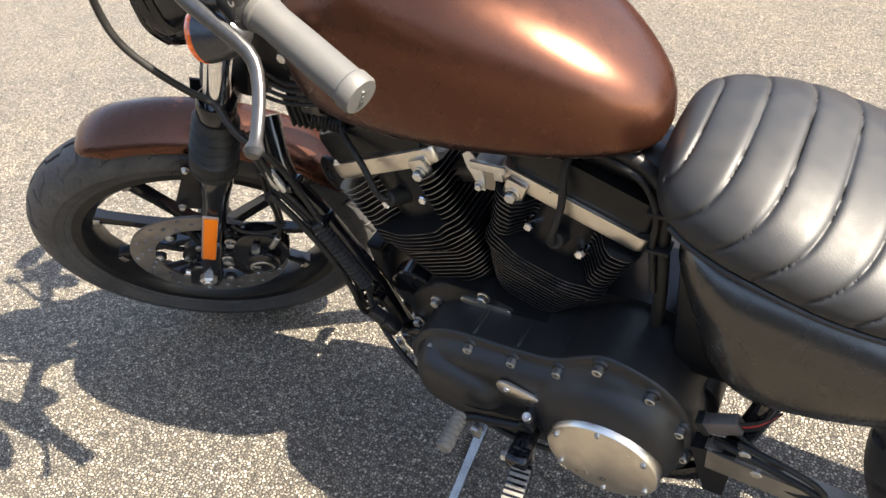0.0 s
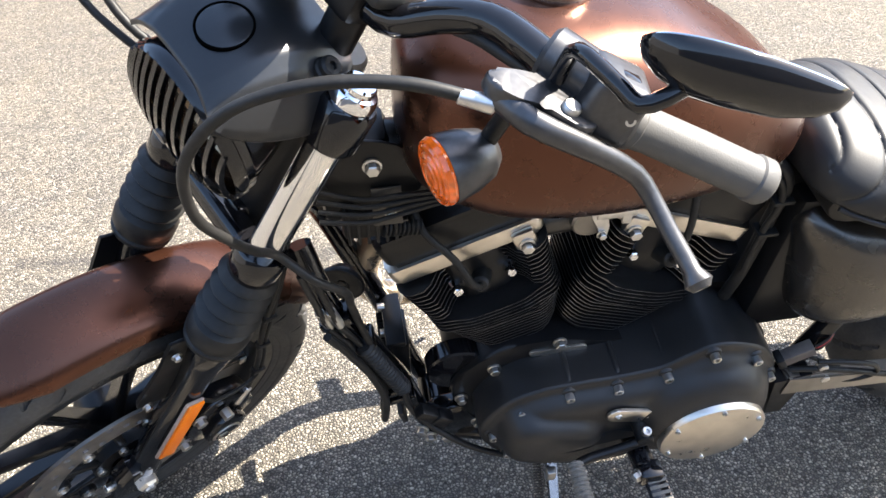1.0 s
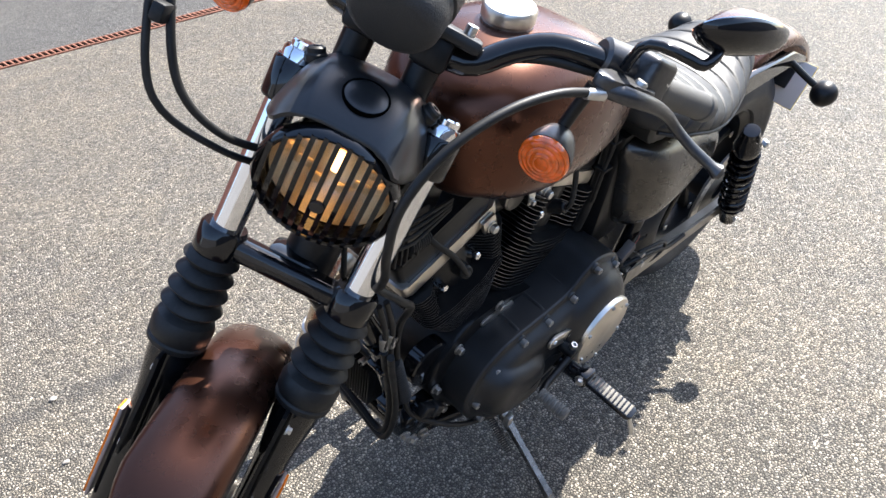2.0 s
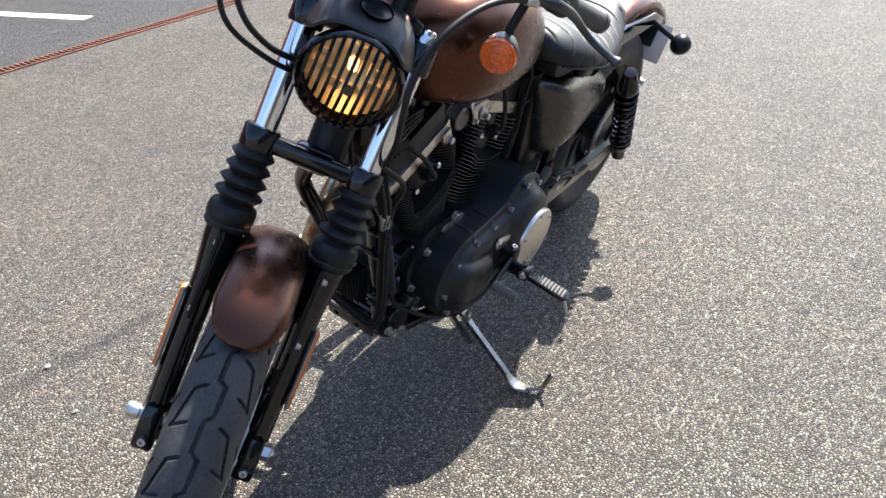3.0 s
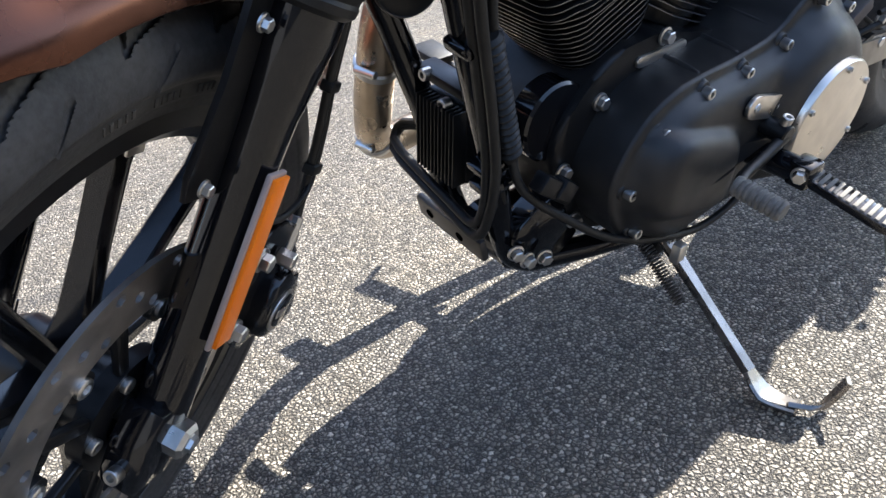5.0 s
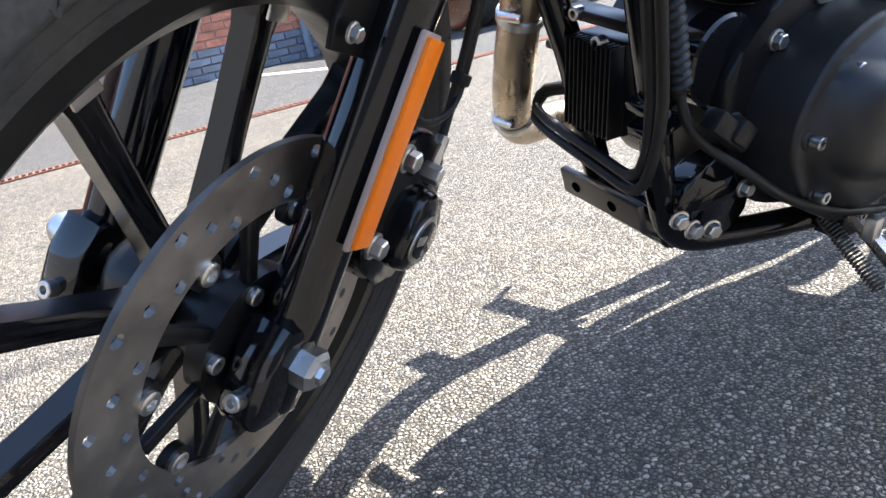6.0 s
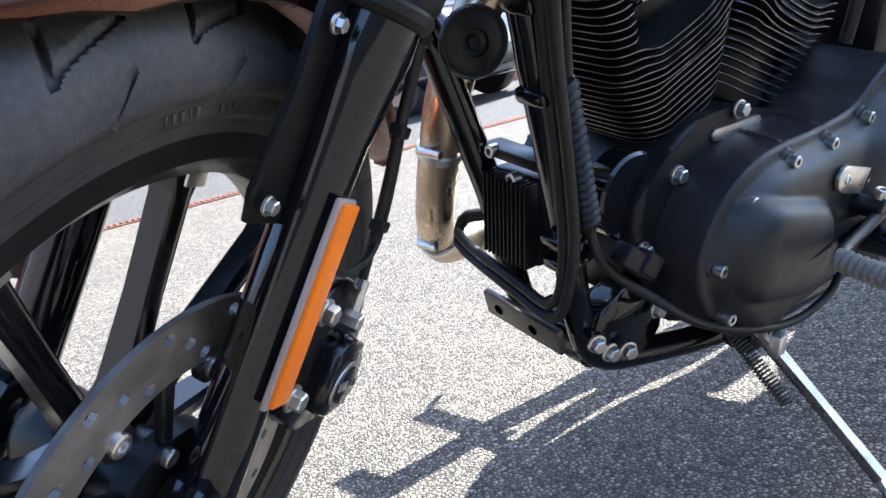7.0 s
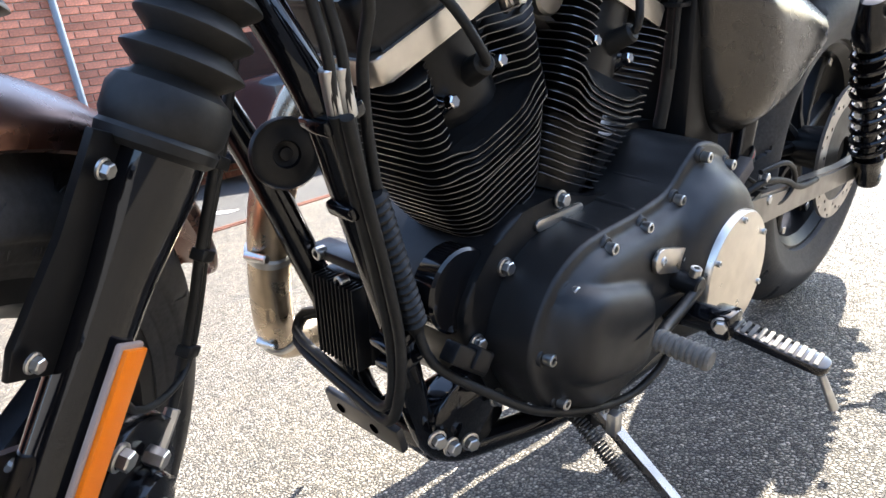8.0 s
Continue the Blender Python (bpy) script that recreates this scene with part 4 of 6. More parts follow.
    if s < 0:
        sp = BARS @ Vector((0.0, -0.203, 0.778)) + Vector((0, 0, -0.036))
    face = Vector((0.93, 0.30, -0.06)).normalized()
    S = along(sp, face)
    sig = part("turn_signal", lathe([(0, -0.052), (0.012, -0.05), (0.022, -0.04), (0.028, -0.022), (0.0305, -0.004), (0.0305, 0.0), (0.0, 0.0)], S, 36), CONTROL, bike, "black bullet turn signal")
    lens = lathe([(0.0295, -0.001), (0.0305, 0.003), (0.029, 0.0075), (0.0275, 0.0085), (0.026, 0.0078), (0.0245, 0.0095), (0.0215, 0.0105), (0.02, 0.0098), (0.0185, 0.0115), (0.0155, 0.0123), (0.014, 0.0116), (0.0125, 0.0132), (0.0095, 0.0137), (0.008, 0.0128), (0.0, 0.0135)], S, 40)
    part("amber_lens", lens, LENS, sig, "ribbed amber signal lens", 30)
    part("lens_reflector", lathe([(0.026, -0.0008), (0.016, 0.001), (0.01, 0.0035), (0.0, 0.004)], S, 24), AMBERREF, sig)
    part("signal_stem", sweep([sp - face * 0.03, sp - face * 0.034 + Vector((-0.01, 0, 0.022)), BARS @ Vector((-0.005, 0.215 * s, 0.838))], 0.008, 12), SATIN, sig)


for s in (LEFT, RIGHT):
    build_bar_end(s)

# clutch cable: from the lever round the front of the lamp and back to the frame
F = BARS
cable = [F @ Vector(p) for p in ((0.036, 0.222, 0.835), (0.075, 0.178, 0.818), (0.116, 0.135, 0.782), (0.146, 0.1, 0.725), (0.15, 0.086, 0.655), (0.125, 0.096, 0.595), (0.081, 0.106, 0.558), (0.033, 0.108, 0.524), (0.003, 0.108, 0.508))]
cable += [Vector(p) for p in ((0.432, 0.098, 0.732), (0.402, 0.088, 0.692), (0.398, 0.07, 0.64), (0.388, 0.06, 0.57), (0.368, 0.054, 0.47), (0.342, 0.048, 0.40), (0.33, 0.062, 0.345), (0.28, 0.09, 0.298), (0.215, 0.105, 0.25), (0.12, 0.115, 0.21), (0.04, 0.12, 0.195), (-0.03, 0.12, 0.21), (-0.06, 0.11, 0.24))]
clutch = part("clutch_cable", sweep(cable, 0.0052, 12), RUBBER, bike, "black clutch cable looping round the headlight")
part("cable_ferrule", rod(cable[0], cable[0].lerp(cable[1], 0.45), 0.0075, 0.006, 14, 0.001), STEEL, clutch, "plated cable ferrule")
# rubber bellows on the cable along the down tube
bell = []
p, q = Vector((0.39, 0.06, 0.535)), Vector((0.34, 0.048, 0.388))
for k in range(17):
    z = (q - p).length * k / 17
    bell += [(0.0095, z), (0.0135, z + 0.0035), (0.0135, z + 0.0055), (0.0095, z + 0.008)]
part("cable_bellows", lathe([(0, 0)] + bell + [(0.007, (q - p).length + 0.012), (0, (q - p).length + 0.012)], along(p, q - p), 20), RUBBER, clutch, "ribbed rubber cable boot")
# brake and throttle lines on the right
for k, (dx, r) in enumerate(((0.0, 0.0048), (0.016, 0.0042))):
    pts = [(0.03, -0.24, 0.86), (0.085 + dx, -0.228, 0.80), (0.10 + dx, -0.198 - dx, 0.71), (0.095 + dx, -0.165 - dx, 0.645 - dx), (0.07, -0.115, 0.615 - dx), (0.02, -0.06, 0.61 - dx), (-0.03, -0.03, 0.60)]
    part("control_line", sweep(pts, r, 10, m=BARS), RUBBER, bike, "black line from the right-hand control")
part("line_clip", box((0.108, -0.203, 0.71), (0.03, 0.014, 0.02), BARS, 0.003), RUBBER, bike)
# master cylinder on the right bar
part("master_cylinder", box((0.0, -0.235, 0.885), (0.055, 0.06, 0.035), BARS, 0.006), WRINKLE, bike, "textured black brake master cylinder")
# wiring along the bar
part("bar_wiring", sweep([(-0.02, 0.235, 0.855), (-0.012, 0.19, 0.846), (-0.014, 0.15, 0.835), (-0.03, 0.1, 0.808), (-0.035, 0.06, 0.785), (-0.05, 0.03, 0.76)], 0.006, 10, m=BARS), RUBBER, bike, "bundled switch wires")
# ---------------------------------------------------------------- fuel tank
TANK = [(-0.148, 0.005, 0.792, 0.812), (-0.145, 0.026, 0.783, 0.826), (-0.132, 0.05, 0.776, 0.846), (-0.10, 0.077, 0.773, 0.880), (-0.06, 0.098, 0.772, 0.912), (0.0, 0.118, 0.772, 0.948),
        (0.06, 0.131, 0.772, 0.975), (0.13, 0.138, 0.774, 0.990), (0.20, 0.137, 0.780, 0.995), (0.25, 0.127, 0.79, 0.988), (0.285, 0.108, 0.802, 0.974), (0.308, 0.085, 0.808, 0.957), (0.323, 0.05, 0.825, 0.937), (0.328, 0.012, 0.85, 0.90)]


def tank_ring(x, w, zb, zt, n=48):
    ring, mid = [], zb + (zt - zb) * 0.40
    for k in range(n):
        t = 2 * math.pi * k / n
        c, s = math.cos(t), math.sin(t)
        y = w * math.copysign(abs(c) ** 0.62, c)
        z = mid + (zt - mid) * abs(s) ** 0.8 if s > 0 else mid - (mid - zb) * abs(s) ** 0.55
        ring.append((x, MID + 0.006 + y, z))
    return ring


xs = [-0.148 + 0.476 * (0.5 - 0.5 * math.cos(math.pi * k / 44)) for k in range(45)]
tank = part("fuel_tank", loft([tank_ring(x, *lerp_table(TANK, x)) for x in xs]), PAINT, bike, "satin brown metallic fuel tank", 60)
part("fuel_cap", lathe([(0.035, -0.01), (0.035, 0.004), (0.037, 0.006), (0.037, 0.02), (0.034, 0.024), (0.0, 0.026)], along((0.165, MID, 0.992), (-0.02, 0, 1)), 40), ALU, tank, "pale round fuel cap")

# ---------------------------------------------------------------- seat
SEAT = [(-0.150, 0.055, 0.76, 0.785), (-0.157, 0.085, 0.745, 0.80), (-0.175, 0.112, 0.735, 0.812), (-0.22, 0.136, 0.722, 0.812), (-0.28, 0.15, 0.710, 0.80), (-0.35, 0.153, 0.692, 0.774), (-0.42, 0.148, 0.685, 0.752),
        (-0.50, 0.13, 0.69, 0.75), (-0.57, 0.105, 0.70, 0.76), (-0.62, 0.082, 0.72, 0.77), (-0.645, 0.045, 0.735, 0.76)]
SEAT_UP = sorted((r for r in SEAT))


def seat_ring(x, n=150):
    w, zb, zt = lerp_table(SEAT_UP, x)
    ring = []
    for k in range(n):
        t = 2 * math.pi * k / n
        c, s = math.cos(t), math.sin(t)
        # rolls: cushions puff out between stitched grooves that run forward as they come down
        back = x - 0.055 * (1 - max(0.0, s)) ** 1.3
        ph = ((-back - 0.234) / 0.047) % 1.0
        groove = 0.0065 * (1 - math.sqrt(max(0.0, 1 - (2 * ph - 1) ** 6))) * min(1.0, max(0.0, (s + 0.25) / 0.4)) if -0.60 < x < -0.165 else 0.0
        y = (w - groove * abs(c)) * math.copysign(abs(c) ** 0.82, c)
        mid = zb + (zt - zb) * 0.25
        z = mid + (zt - mid - groove) * s if s > 0 else mid - (mid - zb) * abs(s) ** 0.6
        ring.append((x, MID + y, z))
    return ring


xs = [-0.15 - 0.495 * k / 310 for k in range(311)]
seat = part("seat", loft([seat_ring(x) for x in xs]), LEATHER, bike, "black tuck-and-roll vinyl seat", 70)
pipe = []
for k in range(24):
    x = -0.18 - 0.42 * k / 23
    w, zb, zt = lerp_table(SEAT_UP, x)
    pipe.append((x, MID + w * 0.985, zb + (zt - zb) * 0.10))
part("seat_piping", sweep(pipe, 0.0035, 8), LEATHER, seat, "piped seat edge")

# ---------------------------------------------------------------- rear fender, struts, lamps, plate
def rear_fender():
    rings = []
    for k in range(26):
        a = radians(52 + 92 * k / 25)
        out, inn = [], []
        for j in range(13):
            t = -1 + j / 6
            y = 0.088 * math.sin(t * math.pi / 2)
            r = 0.365 + 0.03 * math.cos(t * math.pi / 2) ** 0.6 if abs(t) < 1 else 0.365
            out.append((-0.76 + r * 1.035 * math.cos(a), MID + y, 0.335 + r * 1.035 * math.sin(a)))
            inn.append((-0.76 + (r - 0.003) * 1.035 * math.cos(a), MID + y * 0.96, 0.335 + (r - 0.003) * 1.035 * math.sin(a)))
        rings.append(out + inn[::-1])
    return part("rear_fender", loft(rings), PAINT, bike, "satin brown rear fender", 50)


rf = rear_fender()
for s in (LEFT, RIGHT):
    y = MID + s * 0.098
    st = plate([(-0.36, 0.66), (-0.40, 0.70), (-0.60, 0.715), (-0.82, 0.70), (-0.93, 0.655), (-0.935, 0.635), (-0.82, 0.665), (-0.60, 0.67), (-0.48, 0.63), (-0.40, 0.62)], 0.014, Matrix.Translation((0, y + 0.007, 0)) @ Matrix.Rotation(math.pi / 2, 4, "X"), 0.004)
    part("fender_strut", st, GLOSS, bike, "gloss black rear fender strut")
    bp = Vector((-0.85, MID + s * 0.195, 0.628))
    part("signal_stalk", sweep([(-0.83, y, 0.672), (-0.842, MID + s * 0.14, 0.65), bp], 0.008, 12), SATIN, bike, "black rear signal stalk")
    lamp = part("rear_turn_signal", lathe([(0, -0.034), (0.016, -0.03), (0.027, -0.016), (0.03, 0.0), (0.03, 0.006), (0.0, 0.006)], along(bp, (-1, 0, 0)), 32), SATIN, bike, "round black rear turn signal")
    part("red_lens", lathe([(0.029, 0.006), (0.022, 0.016), (0.0, 0.02)], along(bp, (-1, 0, 0)), 32), AMBER, lamp, "dark orange lens")
plate_m = Matrix.Translation((-0.985, MID + 0.012, 0.555)) @ Matrix.Rotation(radians(90), 4, "Z") @ Matrix.Rotation(radians(62), 4, "X")
np_ = part("number_plate", box((0, 0, 0), (0.22, 0.12, 0.003), plate_m, 0.001), YELLOW, bike, "yellow number plate on the rear fender")
for k in range(5):
    for r in (-1, 1):
        part("plate_mark", box((-0.08 + 0.04 * k, 0.028 * r, -0.002), (0.024, 0.04, 0.0015), plate_m), BARMAT, np_)
part("plate_back", box((0, 0, 0.004), (0.218, 0.118, 0.003), plate_m, 0.001), WHITE, np_, "pale back of the plate")
part("plate_bracket", box((0, 0.02, 0.012), (0.14, 0.08, 0.012), plate_m, 0.003), SATIN, np_)

# ---------------------------------------------------------------- rear wheel
REAR = Matrix.Translation((-0.76, MID, 0.323))
rw = part("rear_wheel", lathe([(0.015, -0.08), (0.045, -0.08), (0.04, -0.03), (0.04, 0.03), (0.045, 0.07), (0.015, 0.07)], REAR @ Y_AXIS, 36, closed=True), SATIN, bike, "black rear wheel hub")
me = tyre_mesh(0.323, 0.15, 0.116, 520, 44, tread_rear)
me.transform(REAR)
ob = new("tyre", me)
ob.parent = rw
part("rim", lathe(rim_profile(0.205, 0.10), REAR @ Y_AXIS, 72, closed=True), SATIN, rw)
for k in range(9):
    bm = spoke_bm(0.036, 0.19, 40 * k)
    bmesh.ops.transform(bm, matrix=REAR, verts=bm.verts)
    part("spoke", bm, SATIN, rw)
    part("machined_pad", box((0.18, 0.021, 0), (0.024, 0.003, 0.016), REAR @ Matrix.Rotation(radians(40 * k), 4, "Y"), 0.001), ALU, rw)
bm = disc_rotor(0.095, 0.13, 0.006, (0.104, 0.1155, 0.125), 36, 0.004)
bmesh.ops.transform(bm, matrix=REAR @ Matrix.Translation((0, 0.095, 0)), verts=bm.verts)
part("rear_brake_disc", bm, ROTOR, rw, "drilled rear brake disc", 30)
part("disc_carrier", lathe([(0.03, 0.088), (0.1, 0.09), (0.1, 0.096), (0.03, 0.098)], REAR @ Y_AXIS, 36, closed=True), SATIN, rw)

# swing arm, shock absorbers
for s in (LEFT, RIGHT):
    y = MID + s * 0.125
    arm = loft([[(x, y - 0.012, z - h), (x, y + 0.012, z - h), (x, y + 0.012, z + h), (x, y - 0.012, z + h)] for x, z, h in ((-0.25, 0.345, 0.026), (-0.45, 0.325, 0.022), (-0.65, 0.308, 0.019), (-0.80, 0.30, 0.024), (-0.83, 0.30, 0.016))])
    bmesh.ops.bevel(arm, geom=arm.edges[:], offset=0.004, segments=2, affect="EDGES")
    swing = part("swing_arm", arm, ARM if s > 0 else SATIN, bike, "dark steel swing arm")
    bolt("shock_bolt", HEX, (-0.72, y + 0.045 * s, 0.297), (0, s, 0), swing)
    bolt("axle_bolt", HEX, (-0.775, y + 0.014 * s, 0.302), (0, s, 0), swing)
    lo, hi = Vector((-0.72, MID + s * 0.158, 0.30)), Vector((-0.575, MID + s * 0.158, 0.60))
    S = along(lo, hi - lo)
    n = (hi - lo).length
    shock = part("shock_absorber", lathe([(0, -0.02), (0.02, -0.018), (0.022, 0.0), (0.02, 0.02), (0.026, 0.03), (0.028, 0.045), (0.014, 0.05), (0.012, n * 0.5), (0.021, n * 0.52), (0.023, n * 0.8), (0.028, n * 0.82), (0.03, n * 0.9), (0.026, n * 0.94), (0.022, n), (0.018, n + 0.02), (0, n + 0.022)], S, 32), GLOSS, bike, "black rear shock absorber")
    coil = []
    turns = 9.5
    for k in range(int(turns * 16) + 1):
        t = k / (turns * 16)
        coil.append(S @ Vector((0.0285 * math.cos(2 * math.pi * turns * t), 0.0285 * math.sin(2 * math.pi * turns * t), 0.045 + (n * 0.83 - 0.045) * t)))
    part("coil_spring", sweep(coil, 0.0048, 8, smooth=False), GLOSS, shock, "black coil spring")
    bolt("shock_top_bolt", HEX, hi + Vector((0, 0.03 * s, 0)), (0, s, 0), shock)

# ---------------------------------------------------------------- side cover
out = closed_curve([(-0.18, 0.66), (-0.19, 0.615), (-0.203, 0.565), (-0.221, 0.508), (-0.247, 0.466), (-0.29, 0.447), (-0.36, 0.455), (-0.44, 0.48), (-0.52, 0.518), (-0.58, 0.556), (-0.575, 0.59), (-0.5, 0.622), (-0.4, 0.655), (-0.3, 0.68), (-0.22, 0.692), (-0.189, 0.686)], 8)
cx, cz = -0.34, 0.572
rings = [[(cx + (x - cx) * 0.985, 0.02, cz + (z - cz) * 0.985) for x, z in out], [(x, 0.045, z) for x, z in out]]
for k in range(1, 25):
    f = math.cos(math.pi / 2 * k / 24.5)
    y = 0.045 + 0.082 * (1 - f ** 2.4) ** 0.62
    rings.append([(cx + (x - cx) * f, y - 0.012 * (1 - f), cz + (z - cz) * f) for x, z in out])
part("side_cover", loft(rings), COVER, bike, "satin black left side cover", 60)
part("seat_base", plate(closed_curve([(-0.2, 0.70), (-0.3, 0.69), (-0.42, 0.67), (-0.52, 0.66), (-0.52, 0.72), (-0.4, 0.74), (-0.2, 0.745)], 4), 0.2, Matrix.Translation((0, MID + 0.1, 0)) @ Matrix.Rotation(math.pi / 2, 4, "X"), 0.004), RUBBER, bike, "black pan under the seat")
# loom plug and bracket below the cover
PL = Matrix.Translation((-0.264, 0.09, 0.4)) @ Matrix.Rotation(radians(30), 4, "Y")
plug = part("loom_plug", box((0, 0, 0), (0.052, 0.02, 0.024), PL, 0.003), GREYPLUG, bike, "dusty grey wiring plug")
part("plug_collar", box((0.026, 0, 0), (0.012, 0.024, 0.028), PL, 0.003), RUBBER, plug)
for k in range(5):
    part("loom_wire", sweep([PL @ Vector((-0.028, 0.004, -0.008 + 0.004 * k)), PL @ Vector((-0.05, 0.0, -0.006 + 0.003 * k)), PL @ Vector((-0.075, -0.02, 0.0))], 0.0014, 6), REDWIRE if k == 2 else RUBBER, plug)
part("loom_bracket", loft([[(-0.232, 0.09, 0.36), (-0.232, 0.115, 0.36), (-0.29, 0.115, 0.372), (-0.29, 0.09, 0.372)], [(-0.255, 0.09, 0.25), (-0.255, 0.112, 0.25), (-0.282, 0.112, 0.25), (-0.282, 0.09, 0.25)]]), SATIN, bike, "black bracket below the wiring plug")
for k, pts in enumerate(([(-0.26, 0.10, 0.37), (-0.30, 0.115, 0.385), (-0.36, 0.12, 0.372), (-0.43, 0.12, 0.345), (-0.50, 0.12, 0.34)], [(-0.29, 0.11, 0.40), (-0.34, 0.122, 0.405), (-0.385, 0.122, 0.385), (-0.40, 0.12, 0.355), (-0.37, 0.115, 0.335), (-0.33, 0.11, 0.34)], [(-0.27, 0.09, 0.40), (-0.34, 0.10, 0.36), (-0.42, 0.105, 0.33), (-0.52, 0.11, 0.325)])):
    part("loom_cable", sweep(pts, 0.005 - 0.0008 * k, 10), RUBBER, bike, "black cable near the swing arm pivot")
for x, z in ((-0.30, 0.39), (-0.318, 0.352)):
    bolt("pivot_bolt", HEX, (x, 0.108, z), (0, 1, 0), bike)
# hoses behind the rear cylinder
part("breather_hose", sweep([(-0.06, 0.02, 0.775), (-0.119, 0.026, 0.765), (-0.155, 0.026, 0.722), (-0.156, 0.026, 0.652), (-0.155, 0.024, 0.542), (-0.15, 0.02, 0.48)], 0.009, 14), RUBBER, bike, "black breather hose")
part("loom_cable", sweep([(-0.08, 0.03, 0.765), (-0.13, 0.036, 0.745), (-0.15, 0.038, 0.70), (-0.146, 0.036, 0.64), (-0.148, 0.034, 0.56)], 0.0045, 10), RUBBER, bike)
for z in (0.70, 0.64):
    part("cable_tie", box((-0.153, 0.031, z), (0.028, 0.024, 0.006), None, 0.001), RUBBER, bike)

# ---------------------------------------------------------------- engine
CRANK = Vector((0.104, 0, 0.307))
ENG_Y, FACE = -0.035, 0.042            # engine middle, left face of the fins
case = plate(closed_curve([(0.265, 0.36), (0.235, 0.27), (0.19, 0.215), (0.06, 0.185), (-0.10, 0.2), (-0.22, 0.26), (-0.25, 0.35), (-0.225, 0.40), (-0.14, 0.42), (-0.05, 0.425), (0.03, 0.435), (0.09, 0.45), (0.13, 0.455), (0.20, 0.44)], 5), 0.19, Matrix.Translation((0, 0.042, 0)) @ Matrix.Rotation(math.pi / 2, 4, "X"), 0.008)
part("crankcase", case, SATIN, bike, "black engine crankcase")

part("gearbox_case", plate(closed_curve([(0.02, 0.40), (-0.02, 0.47), (-0.12, 0.49), (-0.2, 0.47), (-0.24, 0.40), (-0.22, 0.3), (0.0, 0.3)], 5), 0.15, Matrix.Translation((0, 0.0, 0)) @ Matrix.Rotation(math.pi / 2, 4, "X"), 0.01), SATIN, bike, "black gearbox casing")


def build_cylinder(lean, name):
    """lean: degrees ahead (+) or back (-)."""
    t = radians(lean)
    upv = Vector((math.sin(t), 0, math.cos(t)))
    fw = Vector((math.cos(t), 0, -math.sin(t)))
    base = Matrix((fw, Vector((0, 1, 0)), upv)).transposed().to_4x4()
    base.translation = Vector((CRANK.x, ENG_Y, CRANK.z))
    # core
    core = plate(rounded(0.115, 0.115, 0.05, 5), 0.235, base @ Matrix.Translation((0, 0, 0.14)), 0.002)
    cyl = part("cylinder", core, SATIN, bike, name)
    n = 24
    for j in range(n):
        k = 16 * j / (n - 1)
        z = 0.152 + 0.0128 * k
        f = min(1.0, k / 7.5)
        w = 0.125 + 0.062 * f ** 0.8
        d = 0.125 + 0.03 * f
        if k > 11:
            w, d = 0.187 + 0.004 * (k - 11), 0.157
        bm = bmesh.new()
        rc = 0.036 if k < 7 else 0.022
        o = rounded(w, d, rc, 5)
        if k > 6:                     # hollow for the head bolts
            nn = 14
            x0 = w / 2 - rc
            o = [q for q in o if not (q[1] > d / 2 - 1e-6)]
            top_line = [(x0 - 2 * x0 * q / nn, d / 2) for q in range(nn + 1)]
            split = next(i for i, q in enumerate(o) if q[0] < 0)
            o = o[:split] + top_line + o[split:]
            o = [(x, y - ((0.034 if k > 10 else 0.0) * math.exp(-(x / 0.056) ** 8) if y > d / 2 - 0.012 else 0.0)) for x, y in o]
        dip = 0.014 * min(1.0, max(0.0, (k - 4) / 6)) if k <= 10 else 0.0
        sag = [0.006 * (x / (w / 2)) ** 2 - (dip * math.exp(-(x / 0.058) ** 6) if y > 0.02 else 0.0) for x, y in o]
        lo_v = [bm.verts.new((x, y, z + e)) for (x, y), e in zip(o, sag)]
        hi_v = [bm.verts.new((x, y, z + e + 0.0011)) for (x, y), e in zip(o, sag)]
        bm.faces.new(lo_v[::-1])
        bm.faces.new(hi_v)
        m = len(o)
        for i in range(m):
            fc = bm.faces.new((lo_v[i], lo_v[(i + 1) % m], hi_v[(i + 1) % m], hi_v[i]))
            fc.material_index = 1
        bmesh.ops.transform(bm, matrix=base, verts=bm.verts)
        part("cooling_fin", bm, [SATIN, FINEDGE], cyl)
    # head pad with two bolts
    pad = box((0, 0.018, 0.32), (0.115, 0.05, 0.085), base, 0.012)
    part("head_casting", pad, SATIN, cyl, "black cylinder head")
    for x in (-0.038, 0.038):
        bolt("head_bolt", CONE, base @ Vector((x, 0.042, 0.311)), (0, 1, 0.25), cyl, "chrome conical head nut")
    # rocker box: polished lower band, black cover
    band = plate(rounded(0.209, 0.15, 0.013, 5), 0.026, base @ Matrix.Translation((0, -0.014, 0.370)), 0.003)
    part("rocker_band", band, ALU, cyl, "polished rocker box band")
    cov = plate(rounded(0.2, 0.144, 0.014, 5), 0.052, base @ Matrix.Translation((0, -0.016, 0.396)), 0.010, None, 3)
    rocker = part("rocker_cover", cov, SATIN, cyl, "black rocker cover")
    for x in (-0.07, 0.07):
        bolt("rocker_bolt", ALLEN, base @ Vector((x, 0.03, 0.452)), upv, rocker)
    # mounting ear at the band's end
    part("band_ear", box((-0.075 if lean > 0 else 0.075, 0.064, 0.370), (0.03, 0.012, 0.034), base, 0.005), ALU, cyl)
    bolt("ear_bolt", HEX, base @ Vector((-0.075 if lean > 0 else 0.075, 0.07, 0.366)), (0, 1, 0), cyl)
    # plug boot
    b0, b1 = base @ Vector((-0.004, 0.042, 0.317)), base @ Vector((0.0, 0.084, 0.339))
